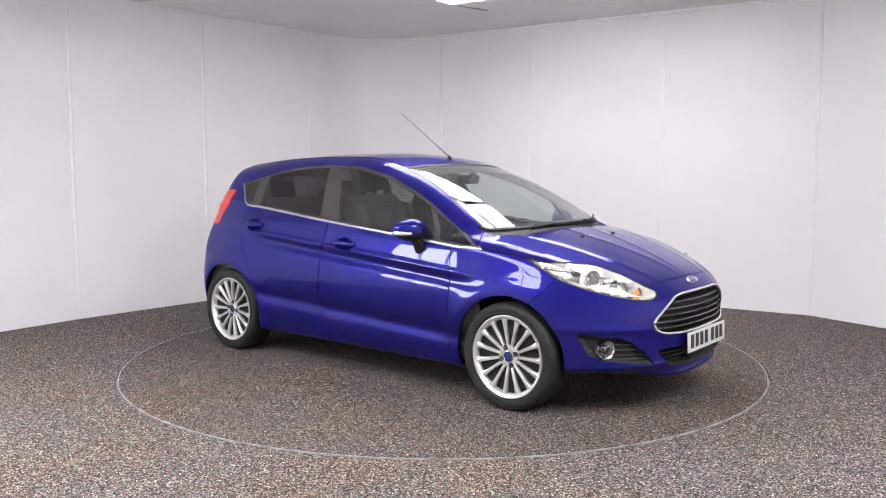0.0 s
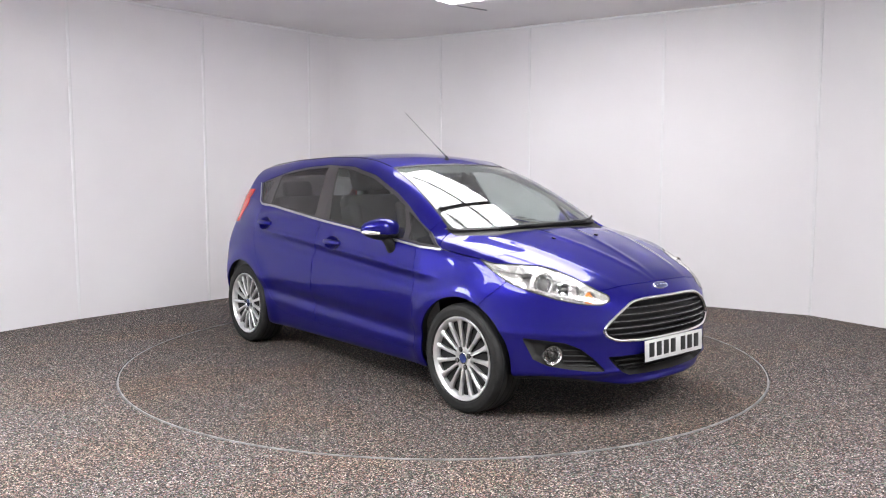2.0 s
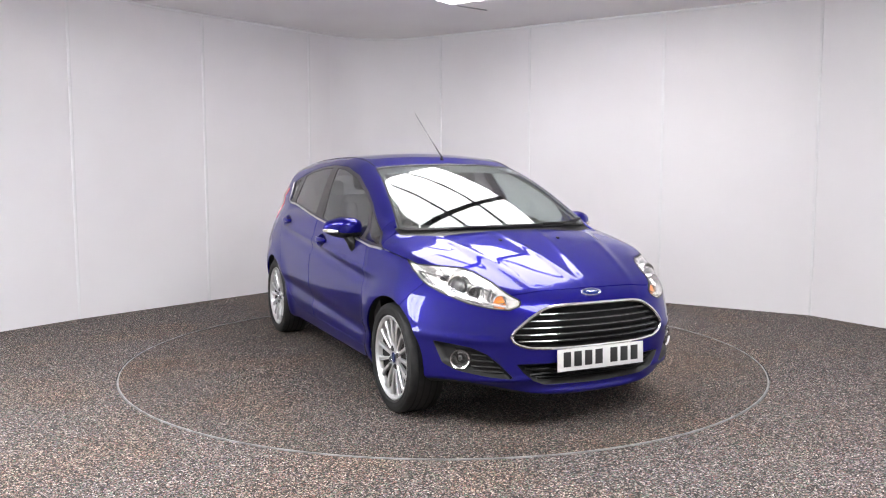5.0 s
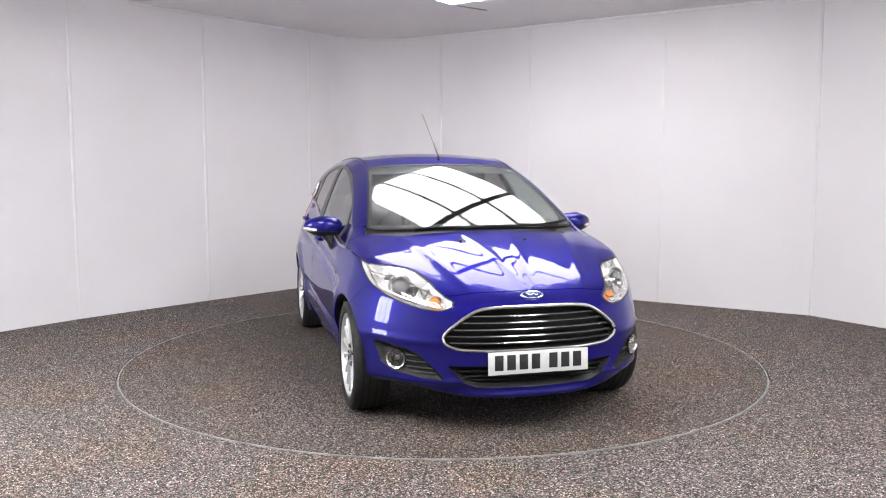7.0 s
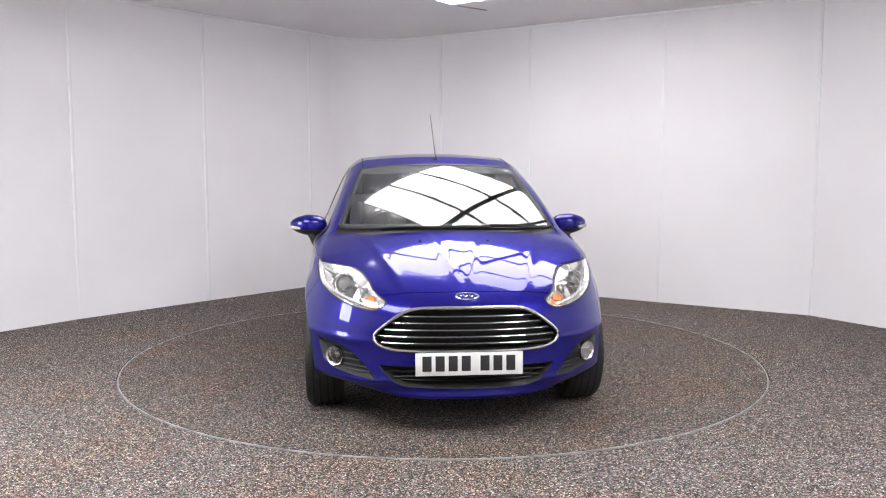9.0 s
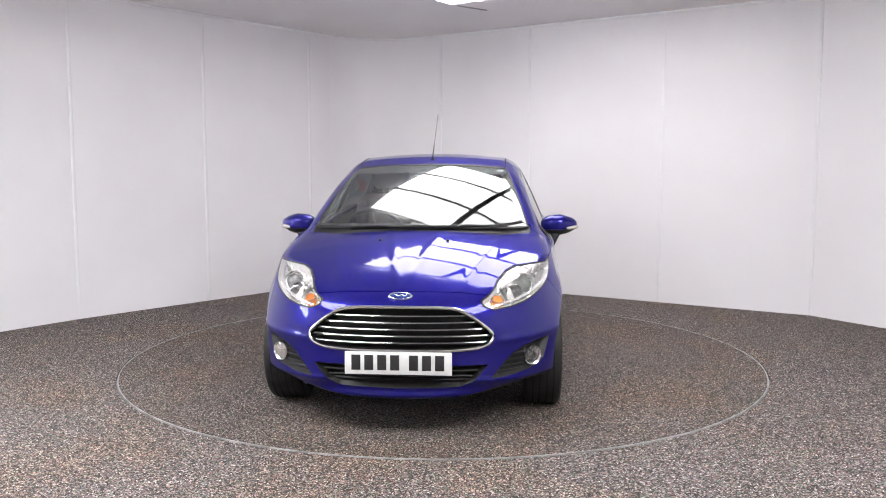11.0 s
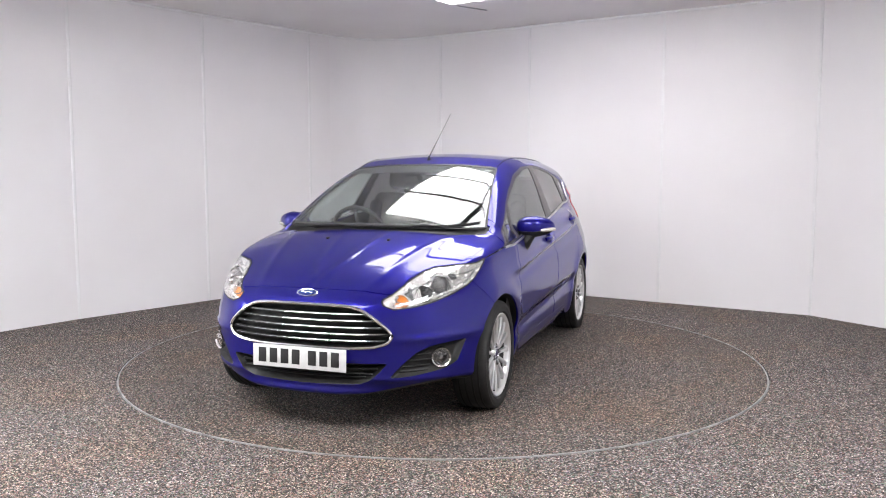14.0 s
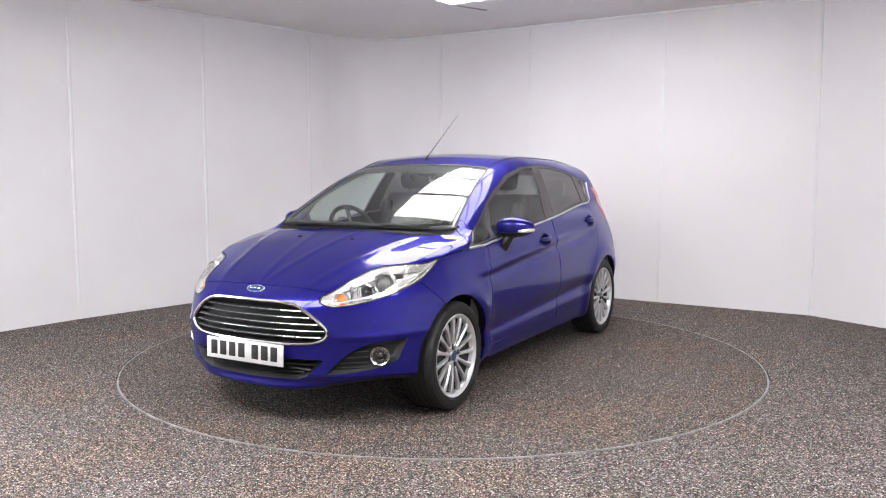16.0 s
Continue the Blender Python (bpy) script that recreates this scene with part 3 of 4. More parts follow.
def rounded(pts, n, r=1):
    """A closed run of corners, evened out and softened."""
    q = np.array(dense(pts, n, True))
    for _ in range(r):
        q = (np.roll(q, 1, 0) + 2 * q + np.roll(q, -1, 0)) / 4
    return [tuple(p) for p in q]


CAR = tagged(new("car"), "glossy deep blue five-door hatchback parked on the turntable", "car")
HOLES = ("headlight", "fog", "grille", "intake", "arch", "dlo", "screen", "under", "cowl", "tail_lamp")


def wing_gap(p):
    """Positive ahead of the shut line between wing and bumper."""
    return (p[..., 0] - 1.40) * 0.72 - (p[..., 2] - 0.624) * 0.70


def build_body():
    front = lambda p: np.where(p[..., 0] > 1.3, wing_gap(p), -9.0)
    bumper = cut("headlight", "fog", "grille", "intake", "arch", "bonnet", "under", "dlo", "screen")
    panel("front_bumper", PAINT, CAR, lambda p: np.maximum(bumper(p), 0.002 - front(p)), "", sheets=(0, 1, 2, 3))
    bonnet = cut("headlight", "screen", "cowl", "dlo", keep="bonnet", grow=0.0)
    panel("bonnet", PAINT, CAR, bonnet, "", sheets=(0, 1, 2, 3))
    wing = cut("headlight", "arch", "bonnet", "front_door", "dlo", "screen", "under", "cowl")
    for s in (1, -1):
        panel("front_wing", PAINT, CAR, side_only(lambda p: np.maximum(wing(p), np.maximum(front(p) + 0.002, 0.838 - p[..., 0] + 0.35 * np.maximum(p[..., 2] - 0.88, 0))), s), "", sheets=(0, 1, 2, 3))
        door = panel("front_door", PAINT, CAR, side_only(cut("dlo", "arch", "handle", "bonnet", keep="front_door"), s), "", sheets=(0, 1, 2))
        handle(door, -0.025, 0.846, s)
        door = panel("rear_door", PAINT, CAR, side_only(cut("dlo", "arch", "handle", keep="rear_door"), s), "", sheets=(0, 1, 2))
        handle(door, -0.96, 0.930, s)
    rest = cut("arch", "dlo", "screen", "rear_screen", "front_door", "rear_door", "bonnet", "tail_lamp", "under", "cowl", "headlight", gap=0.0)
    panel("body_shell", PAINT, CAR, lambda p: np.maximum(rest(p), p[..., 0] - 0.834 - 0.35 * np.maximum(p[..., 2] - 0.88, 0)) , "", sheets=(0, 1, 2, 4))
    panel("underbody", BLACK, CAR, cut("arch", keep="under", gap=0.0), "black plastic underbody", push=0.003)
    panel("cowl", BLACK, CAR, cut("screen", keep="cowl", gap=0.0), "black plastic cowl below the windscreen", push=0.012, sheets=(0, 1, 2))


def handle(door, x, z, s):
    bowl = lambda p: np.where((p[..., 1] * s > 0.3) & (np.abs(p[..., 0] - x) < 0.25), distance_to("handle", p), 9.0)
    panel("handle_recess", PAINT, door, bowl, "", push=lambda d: 0.022 * (1 - np.exp(np.minimum(d, 0) / 0.02)), rim=0, sheets=(0, 1))
    path, rad = [], []
    for k in range(15):
        t = k / 14
        lift = 0.010 + 0.014 * max(0.0, math.sin(math.pi * t)) ** 0.6
        xx = x - 0.095 + 0.19 * t
        path.append(on_side(xx, z + 0.004 - 0.02 * (xx - x), s, lift - 0.006))
        rad.append(0.010 + 0.007 * max(0.0, math.sin(math.pi * t)) ** 0.5)
    part("door_handle", sweep(bmesh.new(), path, rad, 10, 1.05), PAINT, door)


def build_glass():
    ring = lambda p: np.maximum(distance_to("screen", p), -distance_to("screen", p) - 0.009)
    panel("windscreen_seal", BLACK, CAR, ring, "black rubber windscreen edge", push=0.001, sheets=(0, 1, 2))
    band = lambda p: np.maximum(distance_to("screen", p) + 0.006, -distance_to("screen", p) - 0.026 - 0.03 * (p[..., 2] > 1.30))
    panel("edge_band", BLACK, CAR, band, "black printed edge of the windscreen", push=0.008, rim=0, sheets=(0, 1, 2))
    pane = panel("windscreen", GLASS, CAR, cut(keep="screen", gap=0.008), "clear laminated windscreen", push=0.002, back=0.004, sheets=(0, 1, 2))
    pane.visible_shadow = False
    pane = panel("rear_window", TINTED, CAR, cut(keep="rear_screen", gap=0.003), "dark tinted rear window", push=0.002, back=0.004, sheets=(2, 4))
    pane.visible_shadow = False
    panes = ("front_glass", "quarter_glass", "rear_glass", "tail_glass")
    for s in (1, -1):
        frame_ = side_only(cut(*panes, keep="dlo", gap=0.001), s)
        surround = panel("window_surround", PILLAR, CAR, frame_, "dark grey window frames and pillar covers", push=0.003, rim=0.014, sheets=(0, 1, 2))
        for name, mat in (("front_glass", SIDEGLASS), ("quarter_glass", SIDEGLASS), ("rear_glass", TINTED), ("tail_glass", TINTED)):
            pane = panel("side_window", mat, surround, side_only(cut(keep=name, gap=0.0), s), "dark privacy glass" if mat is TINTED else "clear side glass", push=0.007, back=0.0035, sheets=(0, 1, 2))
            pane.visible_shadow = False
        run = [(-1.262, 1.222), (-1.243, 1.195), (-1.203, 1.138), (-1.150, 1.078), (-1.118, 1.066)] + [(-1.0 + 0.1 * k, 1.0615 - 0.0093 * k) for k in range(20)] + [(0.98, 0.884), (1.048, 0.879)]
        path = [on_side(x, z - 0.002, s, 0.001) for x, z in dense(run, 60)]
        part("chrome_strip", sweep(bmesh.new(), path, 0.0055, 8, 1.4), SATIN, CAR, "bright chrome strip below the side windows")


def build_front():
    # grille
    grille = panel("grille", BLACK, CAR, cut(keep="grille", gap=-0.002), "dark grille with bright cross bars", push=lambda d: np.minimum(0.045, np.maximum(-d, 0) * 3), rim=0, sheets=(0, 1, 2, 3))
    rim = [on_front(y, z, 0.002) for y, z in rounded(GRILLE, 120, 3)]
    part("surround", sweep(bmesh.new(), rim, 0.0068, 8, 1.2, True), CHROME, grille, "chrome grille surround")
    for z, w in ((0.620, 0.325), (0.586, 0.370), (0.552, 0.410), (0.518, 0.438), (0.485, 0.425)):
        slat, lip = bmesh.new(), bmesh.new()
        ys = [-w + 2 * w * k / 40 for k in range(41)]
        pts = [on_front(y, z, -0.012) for y in ys]
        sweep(slat, [p + Vector((-0.012, 0, -0.004)) for p in pts], 0.016, 8, 0.42)
        bar = part("slat", slat, BLACK, grille)
        part("bright_edge", sweep(lip, [p + Vector((0.006, 0, 0.001)) for p in pts], 0.0018, 6, 0.8), CHROME, grille, "chrome bar edge")
    # lower intake
    intake = panel("lower_intake", BLACK, CAR, cut(keep="intake", gap=-0.002), "black lower air intake", push=lambda d: np.minimum(0.06, np.maximum(-d, 0) * 3), rim=0, sheets=(0, 1, 2, 3))
    for z, w in ((0.345, 0.39), (0.318, 0.365), (0.292, 0.33)):
        pts = [on_front(-w + 2 * w * k / 30, z, -0.03) for k in range(31)]
        part("slat", sweep(bmesh.new(), pts, 0.010, 8, 0.5), BLACK, intake)
    # number plate: white with plain dark bars in place of its characters
    plate = part("number_plate", box(bmesh.new(), (0.52, 0.111, 0.006), Matrix.Translation((2.044, 0, 0.394)) @ Matrix.Rotation(radians(90), 4, "Z") @ Matrix.Rotation(radians(88), 4, "X"), 0.0025), PLATE, CAR, "white number plate with plain dark bars")
    for y in (-0.205, -0.142, -0.079, -0.016, 0.075, 0.138, 0.201):
        m = Matrix.Translation((2.0478, y, 0.397)) @ Matrix.Rotation(radians(90), 4, "Z") @ Matrix.Rotation(radians(88), 4, "X")
        part("bar", box(bmesh.new(), (0.044, 0.074, 0.0016), m, 0.0006), INK, plate)
    m = Matrix.Translation((2.0470, 0.0, 0.345)) @ Matrix.Rotation(radians(90), 4, "Z") @ Matrix.Rotation(radians(88), 4, "X")
    part("maker_line", box(bmesh.new(), (0.10, 0.003, 0.001), m), INK, plate)
    # badge: a plain blue oval in a bright rim
    at = on_front(0, 0.703, 0.002)
    squash = facing(at) @ Matrix.Diagonal((1.0, 0.42, 1.0, 1.0))
    badge = part("badge", lathe(bmesh.new(), [(0.060, -0.004), (0.060, 0.004), (0.057, 0.007), (0.052, 0.006), (0.051, 0.004), (0.0001, 0.004)], 48, squash), CHROME, CAR, "oval badge, plain blue in a bright rim")
    part("badge_field", lathe(bmesh.new(), [(0.0505, 0.0035), (0.050, 0.0048), (0.03, 0.0062), (0.0001, 0.0068)], 48, squash), BADGE, badge)
    wave = [facing(at) @ Vector((-0.030 + 0.006 * k, 0.005 * math.sin(k * 1.3), 0.0075)) for k in range(11)]
    part("badge_mark", sweep(bmesh.new(), wave, 0.0015, 6), CHROME, badge)
    for s in (1, -1):
        fog_lamp(s)
        head_lamp(s)


def fog_lamp(s):
    bezel = panel("fog_lamp_bezel", BLACK, CAR, side_only(cut(keep="fog", gap=-0.002), s), "black textured fog lamp surround", push=lambda d: np.minimum(0.028, np.maximum(-d, 0) * 1.2), rim=0, sheets=(0, 1, 2, 3))
    for z, u0, u1 in ((0.408, 1.19, 1.32), (0.380, 1.19, 1.37), (0.352, 1.19, 1.41), (0.328, 1.16, 1.43)):
        path = [on_corner(u0 + (u1 - u0) * k / 8, z, s, -0.020) for k in range(9)]
        part("rib", sweep(bmesh.new(), path, 0.008, 6, 0.6), BLACK, bezel)
    at = on_corner(1.108, 0.386, s, -0.012)
    n = Vector((0.86, 0.50 * s, -0.02)).normalized()
    m = Matrix.Translation(at) @ n.to_track_quat("Z", "Y").to_matrix().to_4x4()
    lamp = part("fog_lamp", lathe(bmesh.new(), [(0.030, -0.02), (0.034, 0.0), (0.044, 0.012), (0.049, 0.016), (0.050, 0.012), (0.050, -0.02)], 40, m, True), CHROME, bezel, "round fog lamp in a chrome ring")
    part("reflector", lathe(bmesh.new(), [(0.0001, -0.030), (0.018, -0.024), (0.034, -0.004), (0.040, 0.004), (0.040, -0.03)], 32, m), FOGBOWL, bezel)
    part("bulb_shield", lathe(bmesh.new(), [(0.0001, 0.006), (0.008, 0.004), (0.011, -0.006), (0.011, -0.022)], 20, m), DARKMETAL, bezel)
    lens = part("lens", lathe(bmesh.new(), [(0.041, 0.010), (0.030, 0.014), (0.0001, 0.016), (0.0001, 0.013), (0.030, 0.011), (0.041, 0.007)], 32, m), LENS, bezel)
    lens.visible_shadow = False


def head_lamp(s):
    own = side_only(cut(keep="headlight", gap=0.0), s)
    lamp = panel("headlight", SILVER, CAR, own, "swept-back clear headlight with silver inside", push=lambda d: np.minimum(0.075, 0.004 + np.maximum(-d, 0) * 2.2), rim=0, sheets=(0, 1, 2, 3))
    lens = panel("lens", LENS, lamp, side_only(cut(keep="headlight", gap=0.0035), s), "clear headlight cover", push=0.001, back=0.003, sheets=(0, 1, 2, 3))
    lens.visible_shadow = False
    rim = [on_corner(u, z, s, -0.004) for u, z in rounded(HEADLIGHT, 90, 1)]
    part("edge_seal", sweep(bmesh.new(), rim, 0.0045, 6, closed=True), BLACK, lamp)
    line = [on_corner(1.06 + (u - 1.06) * 0.80, 0.742 + (z - 0.742) * 0.62 - 0.10 * (u - 1.06) * 0.06, s, -0.030) for u, z in rounded(HEADLIGHT, 70, 2)]
    part("inner_rim", sweep(bmesh.new(), line, 0.0035, 6, closed=True), GREYPLAST, lamp)
    # projector
    at = on_corner(1.045, 0.762, s, -0.045)
    n = Vector((0.96, 0.26 * s, 0.05)).normalized()
    m = Matrix.Translation(at) @ n.to_track_quat("Z", "Y").to_matrix().to_4x4()
    barrel = part("projector", lathe(bmesh.new(), [(0.030, -0.03), (0.036, 0.0), (0.043, 0.014), (0.046, 0.016), (0.048, 0.010), (0.050, -0.03)], 40, m, True), CHROME, lamp)
    part("projector_lens", lathe(bmesh.new(), [(0.036, 0.004), (0.030, 0.014), (0.018, 0.022), (0.0001, 0.025), (0.0001, -0.02), (0.036, -0.02)], 32, m), DARKLENS, lamp, "grey glass projector lens")
    # a dark socket beside the projector, a chrome shroud round it
    part("shroud", lathe(bmesh.new(), [(0.052, -0.03), (0.055, 0.004), (0.060, 0.012), (0.064, 0.006), (0.062, -0.03)], 40, m, True), SILVER, lamp)
    part("socket", box(bmesh.new(), (0.052, 0.040, 0.012), facing(on_corner(0.93, 0.792, s, -0.034)), 0.008), BLACK, lamp)
    # main beam bowl with its bulb, and the turn lamp: an amber base deep in a silver collar
    at = on_corner(1.195, 0.724, s, -0.036)
    m = Matrix.Translation(at) @ n.to_track_quat("Z", "Y").to_matrix().to_4x4()
    part("reflector", lathe(bmesh.new(), [(0.0001, -0.030), (0.020, -0.024), (0.036, -0.004), (0.042, 0.012), (0.044, 0.006), (0.044, -0.035)], 28, m), CHROME, lamp)
    part("bulb", lathe(bmesh.new(), [(0.009, -0.03), (0.009, -0.004), (0.006, 0.004), (0.0001, 0.006)], 16, m), DARKLENS, lamp)
    for k in range(4):
        path = [on_corner(1.235 + 0.016 * k, 0.742 - 0.010 * k - 0.055 * j / 5, s, -0.026) for j in range(6)]
        part("reflector_rib", sweep(bmesh.new(), path, 0.0045, 6), SILVER, lamp)
    at = on_corner(1.385, 0.690, s, -0.042)
    m = Matrix.Translation(at) @ n.to_track_quat("Z", "Y").to_matrix().to_4x4()
    part("turn_collar", lathe(bmesh.new(), [(0.035, -0.02), (0.036, 0.010), (0.038, 0.014), (0.041, 0.010), (0.039, -0.03)], 28, m, True), SILVER, lamp)
    part("turn_lamp", lathe(bmesh.new(), [(0.0001, 0.006), (0.012, 0.003), (0.034, -0.002), (0.034, -0.02), (0.0001, -0.02)], 28, m), AMBER, lamp, "amber turn lamp")
    # silver ledges and a dark divider inside
    for z0, z1, u0, u1, inn in ((0.742, 0.660, 0.86, 1.44, -0.022),):
        path = [on_corner(u0 + (u1 - u0) * k / 16, z0 + (z1 - z0) * (k / 16) ** (0.9 if inn < -0.025 else 0.75), s, inn) for k in range(17)]
        part("inner_ledge", sweep(bmesh.new(), path, 0.010, 8, 0.6), SILVER, lamp)
    path = [on_corner(1.30, 0.745 - 0.075 * k / 5, s, -0.03) for k in range(6)]
    part("divider", sweep(bmesh.new(), path, 0.007, 6), GREYPLAST, lamp)


def build_tail():
    for s in (1, -1):
        panel("rear_lamp", RED, CAR, side_only(cut(keep="tail_lamp", gap=0.002), s), "bright red wrap-round rear lamp", push=-0.004, rim=0.02, sheets=(0, 1, 2, 4))


def build_wheel(s):
    """One wheel standing on its tyre, its outer face along local +z."""
    wheel = new("wheel")
    tyre = [(0.226, -0.085), (0.250, -0.099), (0.275, -0.101), (0.291, -0.094), (0.2985, -0.080), (0.3000, -0.060), (0.3005, 0.0), (0.3000, 0.060), (0.2985, 0.080), (0.292, 0.092), (0.286, 0.097),
            (0.280, 0.0975), (0.275, 0.101), (0.262, 0.102), (0.250, 0.099), (0.243, 0.0995), (0.238, 0.095), (0.230, 0.088), (0.222, 0.082), (0.218, -0.07)]
    part("tyre", lathe(bmesh.new(), tyre, 72, closed=True), RUBBER, wheel, "black road tyre")
    # Groove shade as dark bands laid on the tread, not cut in.
    groove_shade = bmesh.new()
    for h in (-0.055, -0.02, 0.02, 0.055):
        lathe(groove_shade, [(0.3012, h - 0.004), (0.3012, h + 0.004)], 72)
    part("tread_groove_shade", groove_shade, SEAM_SHADE, wheel)
    part("rim", lathe(bmesh.new(), [(0.232, 0.090), (0.2300, 0.094), (0.226, 0.0945), (0.214, 0.088), (0.207, 0.078), (0.204, 0.055), (0.196, 0.0), (0.200, -0.08), (0.222, -0.088), (0.224, -0.07), (0.222, 0.075)], 72, closed=True), ALLOY, wheel, "silver multi-spoke alloy rim")
    for k in range(15):
        bm = bmesh.new()
        a = 2 * math.pi * k / 15
        rows = []
        for r, h, w, d in ((0.045, 0.072, 0.0085, 0.030), (0.080, 0.076, 0.0085, 0.026), (0.120, 0.080, 0.0090, 0.022), (0.165, 0.083, 0.0105, 0.020), (0.195, 0.084, 0.0150, 0.020), (0.212, 0.083, 0.0200, 0.018)):
            rows.append([bm.verts.new((r, y, z)) for y, z in ((-w, h - d), (-w, h - 0.005), (-w * 0.55, h), (w * 0.55, h), (w, h - 0.005), (w, h - d))])
        for p, q in zip(rows, rows[1:]):
            for j in range(6):
                bm.faces.new((p[j], q[j], q[(j + 1) % 6], p[(j + 1) % 6]))
        bm.faces.new(rows[0]), bm.faces.new(rows[-1][::-1])
        bmesh.ops.recalc_face_normals(bm, faces=bm.faces[:])
        bm.transform(Matrix.Rotation(a, 4, "Z"))
        part("spoke", bm, ALLOY, wheel)
    part("hub", lathe(bmesh.new(), [(0.066, 0.030), (0.066, 0.064), (0.062, 0.072), (0.055, 0.074), (0.034, 0.071), (0.032, 0.066), (0.0001, 0.066)], 48), ALLOY, wheel)
    part("centre_cap", lathe(bmesh.new(), [(0.031, 0.060), (0.031, 0.072), (0.028, 0.075), (0.0001, 0.078)], 32), BADGE, wheel, "blue centre cap")
    part("cap_ring", lathe(bmesh.new(), [(0.0315, 0.068), (0.0315, 0.0755), (0.0285, 0.0765), (0.0265, 0.0735)], 32, closed=True), CHROME, wheel)
    for k in range(4):
        a = 2 * math.pi * (k + 0.5) / 4
        m = Matrix.Translation((0.0500 * math.cos(a), 0.0500 * math.sin(a), 0))
        part("wheel_nut", lathe(bmesh.new(), [(0.0110, 0.060), (0.0110, 0.079), (0.0085, 0.083), (0.0001, 0.0835)], 6, m), DARKMETAL, wheel)
    # Dark discs laid on the hub paint in the shade round each nut.
    for k in range(4):
        a = 2 * math.pi * (k + 0.5) / 4
        m = Matrix.Translation((0.0500 * math.cos(a), 0.0500 * math.sin(a), 0))
        part("nut_recess_shade", lathe(bmesh.new(), [(0.0145, 0.066), (0.0145, 0.0752), (0.0001, 0.0752)], 16, m), SEAM_SHADE, wheel)
    part("valve", lathe(bmesh.new(), [(0.003, 0.06), (0.003, 0.088), (0.0001, 0.090)], 8, Matrix.Translation((0.200, 0.03, 0))), RUBBER, wheel)
    part("brake_disc", lathe(bmesh.new(), [(0.06, 0.0), (0.06, 0.012), (0.135, 0.012), (0.135, -0.008), (0.06, -0.008)], 40, closed=True), DISC, wheel)
    part("brake_caliper", box(bmesh.new(), (0.06, 0.13, 0.06), Matrix.Translation((0.115 * s, 0.03, -0.005)), 0.012), GREYPLAST, wheel)
    part("drum_back", lathe(bmesh.new(), [(0.195, -0.06), (0.19, -0.05), (0.0001, -0.045)], 40), BLACK, wheel)
    return wheel


def build_wheels():
    for sx in (1, -1):
        for s in (1, -1):
            w = build_wheel(s)
            w.parent = CAR
            w.matrix_basis = Matrix.Translation((1.2445 * sx, 0.720 * s, 0.3008)) @ Matrix.Rotation(radians(-90 * s), 4, "X") @ Matrix.Rotation(radians(17 * sx + 40 * s), 4, "Z")
    for sx in (1, -1):
        for s in (1, -1):
            bm = bmesh.new()
            n = 28
            rows = []
            for k in range(n + 1):
                a = radians(-3 + 186 * k / n)
                px, pz = 1.2445 * sx + 0.352 * math.cos(a), 0.302 + 0.352 * math.sin(a)
                edge = abs(on_side(px, max(pz, 0.25), s).y) - 0.014
                rows.append([bm.verts.new((px, s * y, pz)) for y in (0.40, 0.53, 0.66, edge)])
            for p, q in zip(rows, rows[1:]):
                for j in range(3):
                    bm.faces.new((p[j], p[j + 1], q[j + 1], q[j]))
            mid = bm.verts.new((1.2445 * sx, s * 0.40, 0.302))
            for p, q in zip(rows, rows[1:]):
                bm.faces.new((p[0], q[0], mid))
            bmesh.ops.recalc_face_normals(bm, faces=bm.faces[:])
            part("wheel_arch_liner", bm, BLACK, CAR, "black wheel arch liner")


